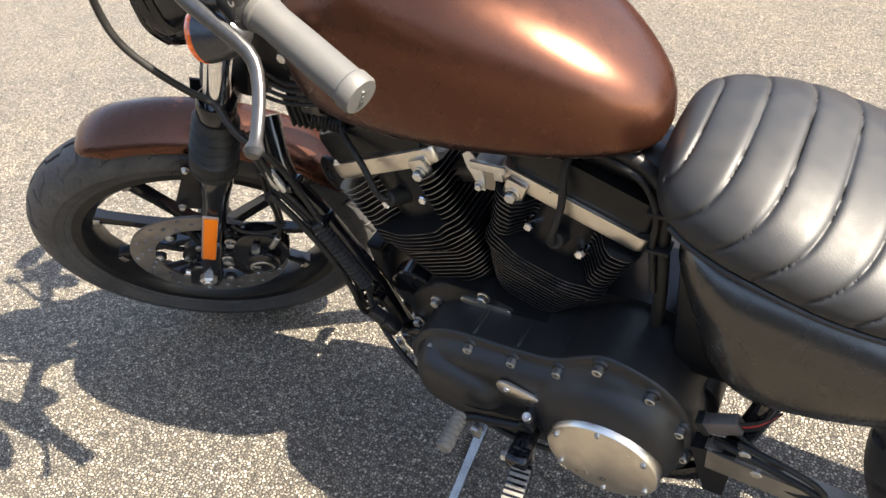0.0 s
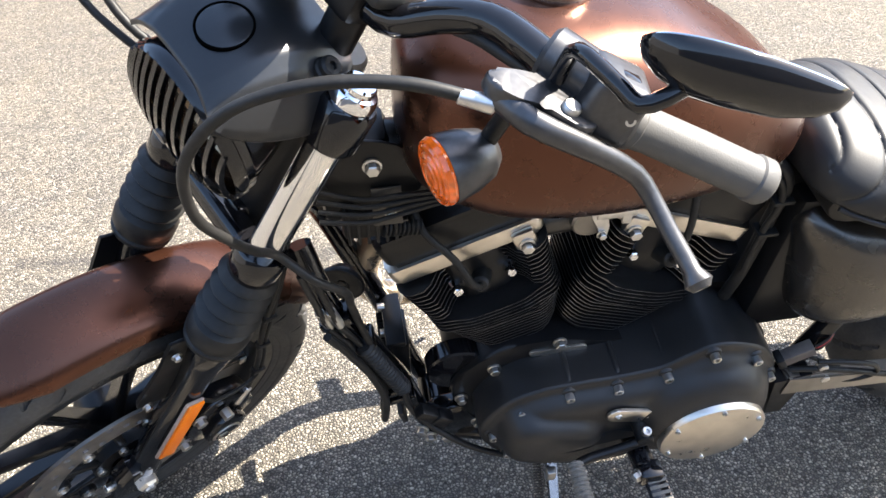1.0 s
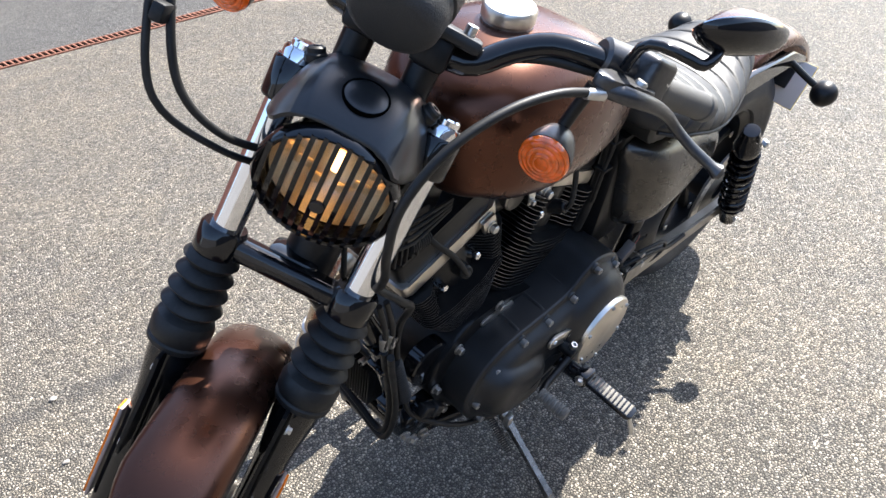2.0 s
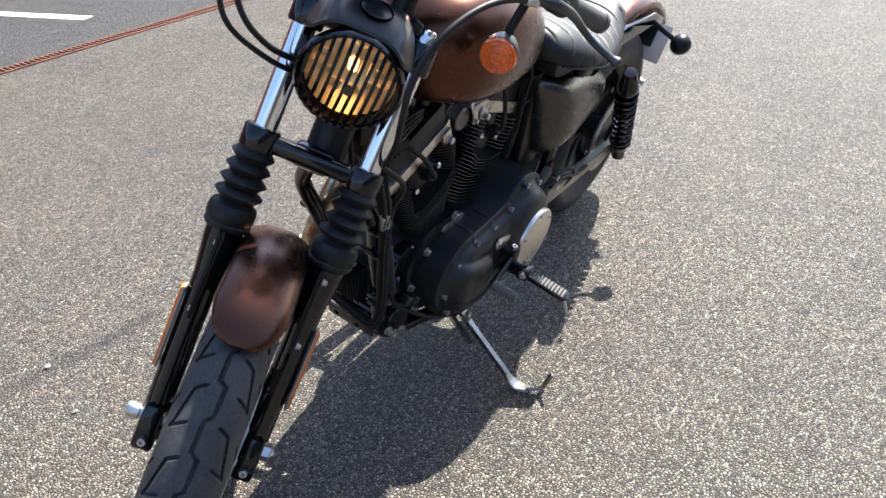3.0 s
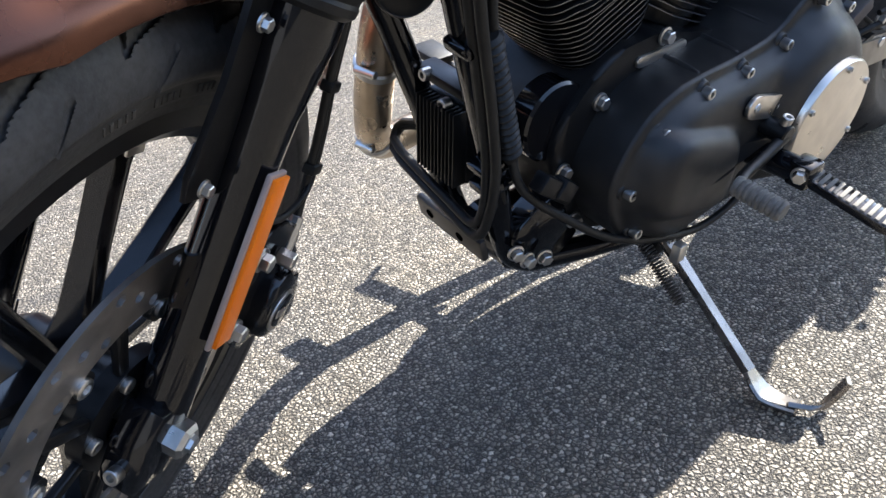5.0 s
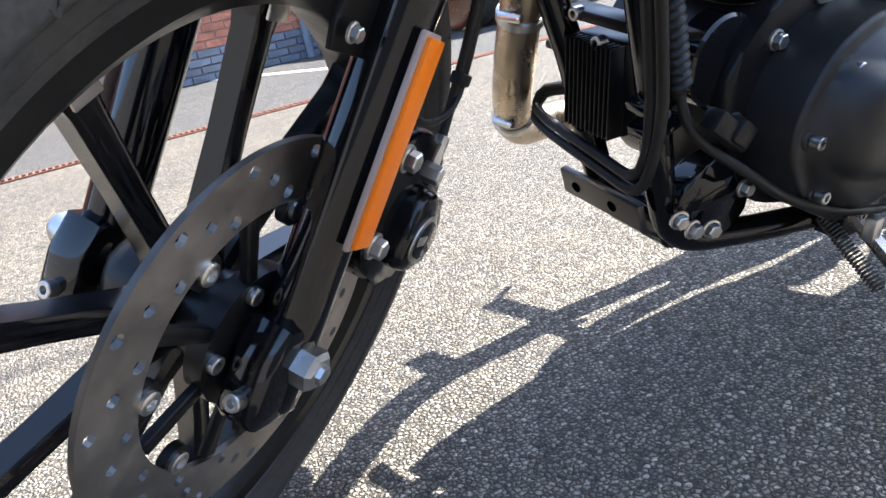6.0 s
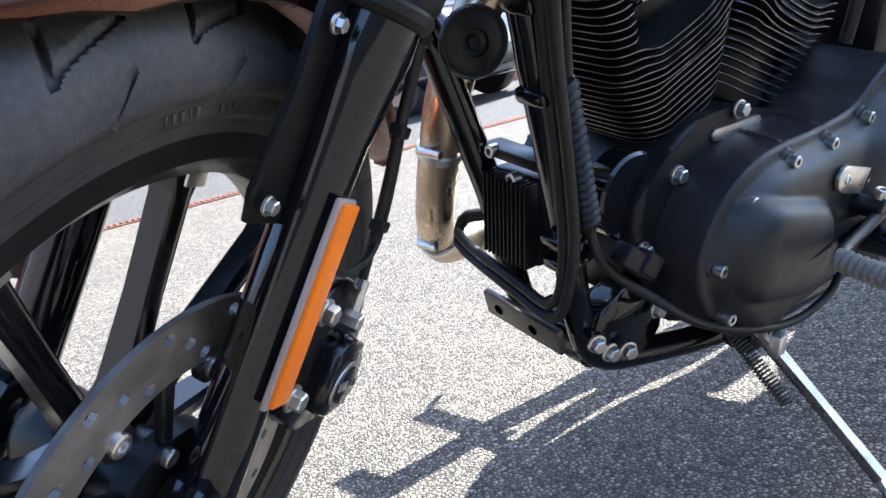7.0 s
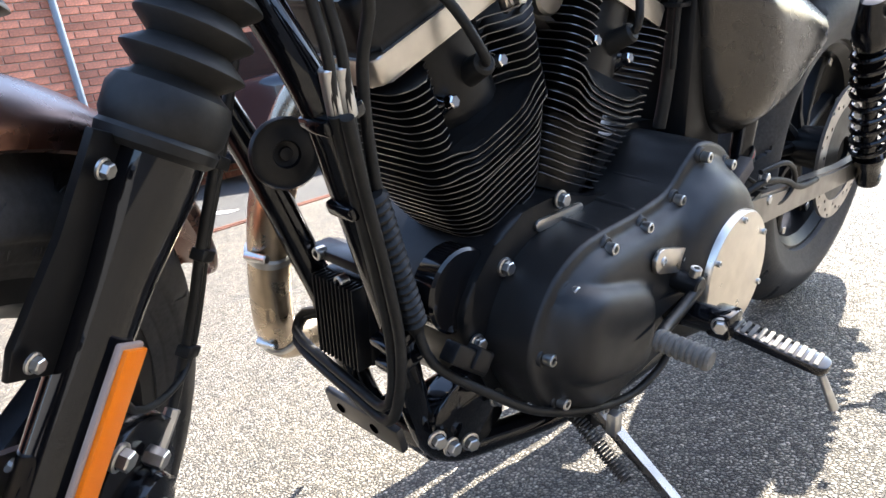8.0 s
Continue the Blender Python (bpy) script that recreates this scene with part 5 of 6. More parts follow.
    part("plug_boot", rod(b0, b1, 0.0145, 0.0115, 20, 0.003), RUBBER, cyl, "black spark plug boot")
    part("plug_lead", sweep([b1, base @ Vector((0.006, 0.09, 0.353)), base @ Vector((0.012, 0.078, 0.398)), base @ Vector((0.03, 0.06, 0.448)), base @ Vector((0.03, 0.03, 0.48))], 0.005, 10), RUBBER, cyl, "black spark plug lead")
    return base


front_base = build_cylinder(22.5, "black finned front cylinder")
rear_base = build_cylinder(-22.0, "black finned rear cylinder")
# intake between the heads
part("intake_manifold", sweep([(0.20, ENG_Y, 0.62), (0.104, ENG_Y + 0.01, 0.655), (0.01, ENG_Y, 0.62)], 0.024, 18), TIN, bike, "grey intake manifold")
part("intake_flange", rod((0.085, -0.02, 0.672), (0.085, 0.012, 0.672), 0.026, seg=28, bev=0.003), ARM, bike, "dull metal intake flange")
link = ribbon([(0.098, 0.03, 0.725), (0.088, 0.034, 0.71), (0.08, 0.036, 0.69), (0.08, 0.036, 0.672)], (0.012, 0.02, 0.016, 0.012), 0.003, (1, 0, 0.3))
box((0.066, 0.036, 0.712), (0.05, 0.004, 0.012), None, 0.001, link)
box((0.052, 0.036, 0.704), (0.012, 0.004, 0.02), None, 0.001, link)
linkage = part("throttle_linkage", link, STEEL, bike, "bare plated throttle linkage")
bolt("linkage_bolt", HEX_S, (0.081, 0.038, 0.68), (0, 1, 0), linkage)
part("name_strip", plate(rounded(0.088, 0.013, 0.006, 5), -0.004, Matrix.Translation((0.106, 0.0425, 0.43)) @ Matrix.Rotation(radians(90), 4, "X"), 0.001), ALU, bike, "bare metal engine strip")
bolt("case_bolt", HEX, (0.106, 0.044, 0.451), (0, 1, 0), bike)
bolt("case_bolt", HEX, (0.201, 0.042, 0.399), (0, 1, 0), bike)
bolt("case_bolt", HEX, (0.221, 0.046, 0.245), (0, 1, 0), bike)
bolt("case_bolt", HEX, (0.25, 0.044, 0.327), (0, 1, 0), bike)
bolt("case_bolt", HEX, (0.300, 0.050, 0.224), (0, 1, 0), bike)
part("alternator_cover", lathe([(0.048, -0.02), (0.048, 0.006), (0.045, 0.009), (0, 0.0095)], Matrix.Translation((0.254, 0.022, 0.385)) @ Y_AXIS, 36), GLOSS, bike, "gloss black round cover plate")

# primary cover
OUT = closed_curve([(0.232, 0.318), (0.222, 0.355), (0.192, 0.396), (0.15, 0.418), (0.105, 0.425), (0.035, 0.428), (-0.03, 0.437), (-0.07, 0.462), (-0.105, 0.48), (-0.15, 0.472), (-0.195, 0.445), (-0.225, 0.395), (-0.235, 0.33), (-0.222, 0.268),
                    (-0.175, 0.222), (-0.115, 0.208), (-0.06, 0.214), (0.0, 0.205), (0.06, 0.193), (0.12, 0.192), (0.185, 0.228), (0.22, 0.275)], 8)


def primary_height(f):
    """Height of the outer face, from the rim (1) to the middle (0)."""
    table = [(0.0, 0.134), (0.5, 0.132), (0.68, 0.129), (0.78, 0.122), (0.85, 0.112), (0.88, 0.107), (0.93, 0.1045), (0.98, 0.103), (1.0, 0.1)]
    return lerp_table(table, f)[0]


def primary_ring(f, y):
    a, b = Vector((-0.115, 0.33)), Vector((0.115, 0.312))
    ring = []
    for p in OUT:
        p = Vector(p)
        t = max(0.0, min(1.0, (p - a).dot(b - a) / (b - a).length_squared))
        c = a.lerp(b, t)
        q = c.lerp(p, f)
        # round swelling over the clutch, squarer one over the alternator
        d1 = (q - Vector((-0.12, 0.322))).length
        d2 = (abs(q.x - 0.125) / 0.082) ** 4 + (abs(q.y - 0.318 - 0.25 * (q.x - 0.125)) / 0.06) ** 4
        h = 0.024 * max(0.0, 1 - (d1 / 0.122) ** 5) + 0.020 * max(0.0, 1 - d2 ** 1.6)
        ring.append((q.x, y + (h if f < 0.9 else h * 0.1), q.y))
    return ring


rings = [primary_ring(0.99, 0.03), primary_ring(1.0, 0.04), primary_ring(1.0, 0.098)]
rings += [primary_ring(f / 40, primary_height(f / 40)) for f in range(40, 0, -1)]
primary = part("primary_cover", loft(rings), WRINKLE, bike, "satin black primary chain cover", 50)
for x, z in ((0.212, 0.317), (0.173, 0.381), (0.104, 0.408), (0.031, 0.411), (-0.042, 0.425), (-0.103, 0.465), (-0.175, 0.439), (-0.216, 0.382), (-0.224, 0.32), (0.185, 0.249), (0.105, 0.2), (-0.19, 0.25), (-0.05, 0.228)):
    part("bolt_boss", lathe([(0.0125, -0.002), (0.0115, 0.004), (0.0105, 0.005), (0, 0.005)], Matrix.Translation((x, 0.103, z)) @ Y_AXIS, 20), WRINKLE, primary)
    bolt("cover_bolt", ALLEN, (x, 0.1088, z), (0, 1, 0), primary)
# ribs over the top edge
for x, z in ((0.105, 0.424), (0.032, 0.427), (-0.038, 0.438)):
    part("cover_rib", sweep([(x, 0.104, z - 0.011), (x - 0.003, 0.092, z - 0.002), (x - 0.006, 0.02, z + 0.0005)], 0.005, 10), WRINKLE, primary)
# upper sloping wall of the inner case
part("inner_primary", loft([[(x, y, z) for x, y, z in r] for r in ([(p[0], 0.097, p[1]) for p in OUT], [(p[0] * 1.01 - 0.002, 0.0, 0.32 + (p[1] - 0.32) * (1.01 if p[1] > 0.36 else 1.0)) for p in OUT])]), WRINKLE, bike, "black inner primary case")
DERBY = Matrix.Translation((-0.122, 0.158, 0.315)) @ Y_AXIS
derby = part("derby_cover", lathe([(0.0835, -0.012), (0.0835, 0.002), (0.081, 0.0055), (0.06, 0.0078), (0.0, 0.009)], DERBY, 64), ALU, bike, "polished round clutch cover")
for k in range(6):
    a = radians(28 + 60 * k)
    bolt("derby_screw", ALLEN_S, DERBY @ Vector((0.0735 * math.cos(a), -0.0735 * math.sin(a), 0.005)), (0, 1, 0), derby)
OVAL = Matrix.Translation((0.006, 0.136, 0.368)) @ Matrix.Rotation(radians(90), 4, "X") @ Matrix.Rotation(radians(16), 4, "Z")
oval = part("inspection_cover", plate(rounded(0.088, 0.03, 0.0148, 6), -0.006, OVAL @ Matrix.Translation((0, 0, 0.003)), 0.0012), ALU, bike, "polished oval inspection cover")
for x in (-0.027, 0.027):
    part("oval_screw", lathe([(0.006, 0), (0.0055, 0.002), (0.003, 0.0022), (0.0028, 0.0005), (0, 0.0005)], OVAL @ Matrix.Translation((x, 0, -0.003)) @ Matrix.Rotation(math.pi, 4, "X"), 18), STEEL, oval)

# ---------------------------------------------------------------- shifter, foot peg, stand
sh = rod((-0.009, 0.13, 0.338), (-0.009, 0.168, 0.336), 0.013, seg=20, bev=0.002)
sweep([(-0.009, 0.162, 0.332), (0.03, 0.165, 0.322), (0.078, 0.17, 0.316), (0.1, 0.178, 0.316)], 0.0075, 12, bm=sh)
shifter = part("shift_lever", sh, SATIN, bike, "black gear shift lever")
bolt("shift_bolt", ALLEN, (-0.009, 0.158, 0.349), (0, 0.2, 1), shifter)


def ribbed(p, q, r, n, depth):
    prof, ln = [(0, 0), (r * 0.9, 0)], (Vector(q) - Vector(p)).length
    for k in range(n):
        z = ln * (k + 0.1) / n
        w = ln / n
        prof += [(r - depth, z), (r, z + 0.25 * w), (r, z + 0.65 * w), (r - depth, z + 0.85 * w)]
    return lathe(prof + [(r, ln), (r * 0.8, ln + 0.003), (0, ln + 0.003)], along(p, Vector(q) - Vector(p)), 24)


part("shift_peg", ribbed((0.1, 0.174, 0.316), (0.099, 0.234, 0.313), 0.0128, 8, 0.0024), PEGRUB, shifter, "ribbed grey rubber shift peg")
pr, pt = Vector((-0.018, 0.205, 0.289)), Vector((-0.027, 0.308, 0.271))
mount = rod((0.0, 0.10, 0.30), (-0.008, 0.20, 0.302), 0.017, seg=20, bev=0.003)
box((-0.01, 0.2, 0.302), (0.036, 0.03, 0.034), None, 0.006, mount)
peg = part("foot_peg", mount, GLOSS, bike, "black folding foot peg with ribbed pad")
P = along(pr, pt - pr)
ln = (pt - pr).length
part("peg_arm", plate(rounded(0.034, ln + 0.012, 0.012, 4), 0.012, P @ Matrix.Translation((0, 0, ln / 2)) @ Matrix.Rotation(math.pi / 2, 4, "X") @ Matrix.Translation((0, 0, -0.012)), 0.003), GLOSS, peg)
for k in range(11):
    c = pr.lerp(pt, (k + 0.9) / 11.5)
    part("peg_ridge", box((0, 0, 0), (0.03, 0.008, 0.0055), Matrix.Translation(c + Vector((0, 0, 0.010))) @ along((0, 0, 0), pt - pr), 0.0012), PEGRUB, peg, "worn grey rubber ridge")
bolt("peg_bolt", HEX, (0.006, 0.203, 0.305), (1, 0.35, 0), peg)
part("peg_feeler", rod(pt + Vector((0.0, 0.0, -0.004)), pt + Vector((-0.006, 0.018, -0.045)), 0.0045, 0.0055, 12, 0.001), STEEL, peg, "bare steel peg feeler")

piv, knee = Vector((0.105, 0.095, 0.205)), Vector((0.121, 0.274, 0.1))
sole, heel, tip = Vector((0.122, 0.303, 0.084)), Vector((0.117, 0.342, 0.09)), Vector((0.088, 0.37, 0.146))
stand = part("side_stand", ribbon([piv, piv.lerp(knee, 0.5), knee], (0.021, 0.015, 0.017), 0.011, (1, 0, 0.15)), STANDMET, bike, "chromed side stand down on the asphalt")
part("stand_foot", ribbon([knee, sole, heel], (0.02, 0.036, 0.024), 0.007, (1, 0.1, 0.2)), STANDMET, stand, "flat chrome stand foot")
part("stand_tab", ribbon([heel + Vector((0.008, -0.01, 0.004)), heel.lerp(tip, 0.4) + Vector((0, 0.006, -0.01)), tip], (0.018, 0.016, 0.014), 0.006, (0.3, 0.5, 0.8)), STANDMET, stand, "bent chrome kick tab")
part("stand_stop", box((0.112, 0.135, 0.194), (0.016, 0.014, 0.03), None, 0.003), STEEL, stand, "steel stand stop")
coil = []
d = (knee - piv).normalized()
S = along(piv + Vector((0.02, -0.012, -0.012)), d)
for k in range(22 * 10 + 1):
    t = k / 220
    coil.append(S @ Vector((0.008 * math.cos(2 * math.pi * 22 * t), 0.008 * math.sin(2 * math.pi * 22 * t), 0.10 * t)))
part("stand_spring", sweep(coil, 0.0013, 6, smooth=False), TIN, stand, "coiled return spring")
part("stand_bracket", box((0.07, 0.075, 0.175), (0.07, 0.05, 0.04), None, 0.008), SATIN, bike, "black stand bracket")

# ---------------------------------------------------------------- frame
HEADTOP = FORK @ Vector((-0.055, 0, 0.75))
HEADLOW = FORK @ Vector((-0.055, 0, 0.50))
HEADTOP.y = HEADLOW.y = MID
part("steering_head", rod(HEADLOW, HEADTOP, 0.034, seg=28, bev=0.004), SATIN, bike, "black steering head")
for s in (LEFT, RIGHT):
    tube = [(0.452, -0.03 + 0.045 * s, 0.70), (0.428, -0.035 + 0.083 * s, 0.62), (0.396, -0.035 + 0.072 * s, 0.535), (0.36, -0.035 + 0.062 * s, 0.43), (0.341, -0.035 + 0.056 * s, 0.37), (0.314, -0.034 + 0.05 * s, 0.26), (0.285, -0.032 + 0.05 * s, 0.2), (0.22, -0.03 + 0.06 * s, 0.18), (0.05, MID + 0.085 * s, 0.172), (-0.15, MID + 0.09 * s, 0.18), (-0.25, MID + 0.09 * s, 0.24), (-0.30, MID + 0.09 * s, 0.40), (-0.34, MID + 0.09 * s, 0.60), (-0.38, MID + 0.09 * s, 0.68)]
    part("frame_tube", sweep(tube, 0.0165, 18), GLOSS, bike, "gloss black frame tube")
part("backbone", sweep([(0.40, MID, 0.82), (0.25, MID, 0.80), (0.0, MID, 0.76), (-0.2, MID, 0.70), (-0.38, MID, 0.68)], 0.03, 18), SATIN, bike, "black frame backbone")
part("cross_member", rod((0.276, MID - 0.06, 0.205), (0.276, MID + 0.045, 0.205), 0.03, seg=28, bev=0.012), GLOSS, bike, "gloss black lower cross member")
skid = box((0, 0, 0), (0.01, 0.125, 0.034), Matrix.Translation((0.341, -0.042, 0.238)) @ Matrix.Rotation(radians(14), 4, "Y"), 0.003)
part("skid_plate", skid, TIN, bike, "bare grey mounting plate")
# flat black discs on the solid plate paint the shade of its bolt holes
for y in (-0.079, -0.021):
    part("plate_hole", lathe([(0.0065, -0.002), (0.0065, 0.0012), (0, 0.0012)], along((0.3455, y, 0.237), (0.97, 0, -0.24)), 16), RECESS_SHADE, bike, "black disc painting the shade of a bolt hole")
for x, y, z in ((0.312, 0.042, 0.236), (0.27, 0.05, 0.214)):
    bolt("mount_bolt", HEX, (x, y, z), (0.3, 1, 0), bike)
part("frame_gusset", plate(closed_curve([(0.30, 0.27), (0.31, 0.24), (0.28, 0.20), (0.24, 0.19), (0.20, 0.21), (0.21, 0.26), (0.25, 0.29)], 4), 0.03, Matrix.Translation((0, 0.04, 0)) @ Matrix.Rotation(math.pi / 2, 4, "X"), 0.005), GLOSS, bike, "black engine mount bracket")

# horn
HORN = along((0.41, -0.03, 0.558), (0.3, 0.94, 0.05)) @ Matrix.Scale(0.7, 4)
horn = part("horn", lathe([(0, -0.03), (0.03, -0.028), (0.04, -0.012), (0.046, -0.006), (0.047, 0.0), (0.044, 0.004), (0.041, 0.002), (0.033, 0.004), (0.018, 0.0055), (0.016, 0.001), (0.009, -0.001), (0.008, 0.003), (0, 0.004)], HORN, 64), SATIN, bike, "round black horn", 50)

# oil cooler
cool = box((0.336, -0.044, 0.368), (0.028, 0.07, 0.096), None, 0.004)
cooler = part("oil_cooler", cool, SATIN, bike, "finned black oil cooler")
for k in range(11):
    part("cooler_fin", box((0.356, -0.076 + 0.0064 * k, 0.368), (0.022, 0.002, 0.092), None, 0.0006), SATIN, cooler)
for y, z in ((-0.037, 0.414), (-0.07, 0.436)):
    bolt("cooler_bolt", ALLEN, (0.353, y, z), (1, 0, 0), cooler)
part("cooler_bracket", box((0.343, -0.045, 0.434), (0.03, 0.095, 0.012), None, 0.003), SATIN, cooler)
for e in (0.0, 0.014):
    part("oil_line", sweep([(0.325, -0.115, 0.342 - e * 0.3), (0.336, -0.145 - e * 0.2, 0.334 - e * 0.5), (0.344, -0.152 - e * 0.2, 0.318 - e), (0.354, -0.13, 0.311 - e), (0.366, -0.02, 0.302 - e), (0.372, 0.03 + e * 0.5, 0.302 - e), (0.370, 0.044 + e * 0.7, 0.325), (0.368, 0.044 + e, 0.38), (0.384, 0.05 + e, 0.46), (0.41, 0.062 + e, 0.545), (0.432, 0.076 + e, 0.61)], 0.0056, 12), RUBBER, bike, "black oil line")
# clips and fittings on the left down tube
for x, y, z in ((0.39, 0.038, 0.527), (0.345, 0.024, 0.372), (0.339, 0.022, 0.345), (0.416, 0.05, 0.605)):
    part("tube_clip", box((0, 0, 0), (0.042, 0.036, 0.014), Matrix.Translation((x + 0.004, y + 0.006, z)) @ Matrix.Rotation(radians(18), 4, "Y"), 0.004), GLOSS, bike, "black tube clip")
for k in range(2):
    e = 0.013 * k
    part("down_cable", sweep([(0.45 - e, 0.075, 0.715), (0.438 - e, 0.08, 0.66), (0.43 - e, 0.074, 0.61), (0.41 - e, 0.06, 0.545), (0.384 - e, 0.046, 0.46), (0.36 - e, 0.036, 0.375), (0.34 - e, 0.03, 0.31)], 0.0045, 10), RUBBER, bike, "black cable on the down tube")
    part("cable_joint", rod((0.437 - e, 0.077, 0.645), (0.428 - e, 0.072, 0.606), 0.0064, seg=12, bev=0.001), STEEL, bike, "plated cable joint")
# sensor plug low on the engine
pl = box((0, 0, 0), (0.06, 0.02, 0.022), Matrix.Translation((0.298, 0.075, 0.342)) @ Matrix.Rotation(radians(-38), 4, "Y"), 0.003)
box((-0.012, 0.004, 0.004), (0.026, 0.02, 0.024), Matrix.Translation((0.298, 0.075, 0.342)) @ Matrix.Rotation(radians(-38), 4, "Y"), 0.003, pl)
part("wiring_plug", pl, SATIN, bike, "black wiring plug")

# ---------------------------------------------------------------- exhaust
ex = [(0.30, -0.10, 0.63), (0.35, -0.113, 0.58), (0.382, -0.128, 0.5), (0.384, -0.15, 0.425), (0.37, -0.185, 0.345), (0.346, -0.22, 0.285), (0.312, -0.247, 0.25), (0.24, -0.27, 0.235), (0.12, -0.275, 0.235), (0.0, -0.28, 0.24), (-0.15, -0.27, 0.25)]
ex = [(x - 0.008, y + 0.012, z) for x, y, z in ex]
header = part("exhaust_header", sweep(ex, 0.0235, 24), PIPE, bike, "heat-tinted front exhaust pipe")
part("muffler", sweep([(-0.15, -0.262, 0.25), (-0.25, -0.255, 0.26), (-0.6, -0.235, 0.28), (-0.85, -0.225, 0.29)], lambda t: 0.024 + 0.018 * min(1, t * 4), 24), SATIN, header, "black muffler")
rear_pipe = [(-0.03, -0.12, 0.60), (-0.075, -0.175, 0.55), (-0.085, -0.215, 0.47), (-0.095, -0.225, 0.40), (-0.15, -0.225, 0.355), (-0.25, -0.225, 0.345)]
rear_header = part("rear_exhaust_pipe", sweep(rear_pipe, 0.0235, 24), PIPE, bike, "heat-tinted rear exhaust pipe")
part("muffler", sweep([(-0.25, -0.225, 0.345), (-0.33, -0.225, 0.35), (-0.7, -0.222, 0.375), (-0.95, -0.22, 0.39)], lambda t: 0.024 + 0.018 * min(1, t * 4), 24), SATIN, rear_header, "black muffler")
run = smooth_path(ex, 0.006)
for z in (0.43, 0.284):
    k = min(range(len(run)), key=lambda i: abs(run[i].z - z) + (9 if run[i].x < 0.25 else 0))
    p, q = run[k], run[k + 2]
    ear = p + (Vector((1, 0.6, 0)).normalized() * 0.03)
    part("clamp_screw", rod(ear - Vector((0.004, -0.014, 0)), ear + Vector((0.004, -0.014, 0)), 0.005, seg=10, bev=0.001), STEEL, header)
    part("pipe_clamp", rod(p, q, 0.0265, seg=28, bev=0.002), STEEL, header, "steel hose clamp")
# right-hand foot peg and brake pedal
rp = rod((0.0, -0.14, 0.30), (-0.014, -0.275, 0.295), 0.015, seg=18, bev=0.003)
box((-0.024, -0.345, 0.288), (0.036, 0.15, 0.014), None, 0.005, rp)
peg_r = part("foot_peg", rp, GLOSS, bike, "black folding foot peg with ribbed pad")
for k in range(11):
    part("peg_ridge", box((-0.024, -0.296 - 0.0112 * k, 0.298), (0.03, 0.0055, 0.007), None, 0.0012), PEGRUB, peg_r)
part("peg_feeler", rod((-0.026, -0.415, 0.284), (-0.034, -0.43, 0.235), 0.0045, 0.0055, 12, 0.001), STEEL, peg_r)
pd = sweep([(-0.02, -0.24, 0.27), (0.05, -0.255, 0.258), (0.12, -0.28, 0.275), (0.145, -0.3, 0.295)], 0.008, 12)
pedal = part("brake_pedal", pd, SATIN, bike, "black rear brake pedal")
part("pedal_pad", box((0.148, -0.325, 0.304), (0.045, 0.065, 0.014), None, 0.005), RUBBER, pedal, "ribbed rubber pedal pad")
# ribbed boot, bracket and nut under the front of the tank
p, q = Vector((0.352, 0.022, 0.722)), Vector((0.304, 0.015, 0.711))
bell = [(0, 0)]
for k in range(9):
    z = (q - p).length * k / 9
    bell += [(0.0095, z), (0.0125, z + 0.0018), (0.0125, z + 0.0034), (0.0095, z + 0.005)]
part("coil_boot", lathe(bell + [(0, (q - p).length)], along(p, q - p), 20), RUBBER, bike, "ribbed black rubber boot")
brk = box((0.344, 0.03, 0.765), (0.034, 0.003, 0.06), None, 0.001)
box((0.336, 0.02, 0.738), (0.03, 0.022, 0.003), None, 0.001, brk)
bracket = part("coil_bracket", brk, TIN, bike, "dull metal bracket under the tank")
bolt("bracket_bolt", HEX_S, (0.341, 0.032, 0.756), (0, 1, 0), bracket)
plate_side = part("neck_plate", plate(closed_curve([(0.40, 0.86), (0.33, 0.85), (0.30, 0.80), (0.33, 0.76), (0.38, 0.77), (0.42, 0.82)], 4), 0.004, Matrix.Translation((0, 0.026, 0)) @ Matrix.Rotation(math.pi / 2, 4, "X"), 0.001), SATIN, bike, "black plate beside the steering neck")
bolt("neck_nut", HEX, (0.357, 0.027, 0.826), (0, 1, 0), plate_side)
for k in range(4):
    part("neck_wire", sweep([(0.42, 0.03 + 0.006 * k, 0.80 - 0.01 * k), (0.37, 0.036 + 0.004 * k, 0.785 - 0.008 * k), (0.33, 0.04, 0.79 - 0.01 * k), (0.28, 0.03, 0.78 - 0.006 * k)], 0.003, 8), RUBBER, bike, "black wire below the tank")
neck = box((0.385, MID, 0.80), (0.10, 0.066, 0.10), Matrix.Identity(4), 0.014)
box((0.352, MID, 0.752), (0.13, 0.05, 0.07), None, 0.012, neck)
part("neck_casting", neck, SATIN, bike, "black cast steering neck")
coil_body = box((0.36, 0.0, 0.728), (0.075, 0.05, 0.045), Matrix.Identity(4), 0.008)
coil = part("ignition_coil", coil_body, RUBBER, bike, "black ribbed ignition coil under the tank")
for k in range(6):
    part("coil_rib", box((0.335 + 0.011 * k, 0.002, 0.728), (0.004, 0.056, 0.05), None, 0.001), RUBBER, coil)
part("battery_box", box((-0.235, MID - 0.005, 0.56), (0.11, 0.14, 0.28), None, 0.01), SATIN, bike, "black battery box behind the rear cylinder")
# ---------------------------------------------------------------- beyond the car park
def drain_y(x):
    return -3.46 - 0.03 * x


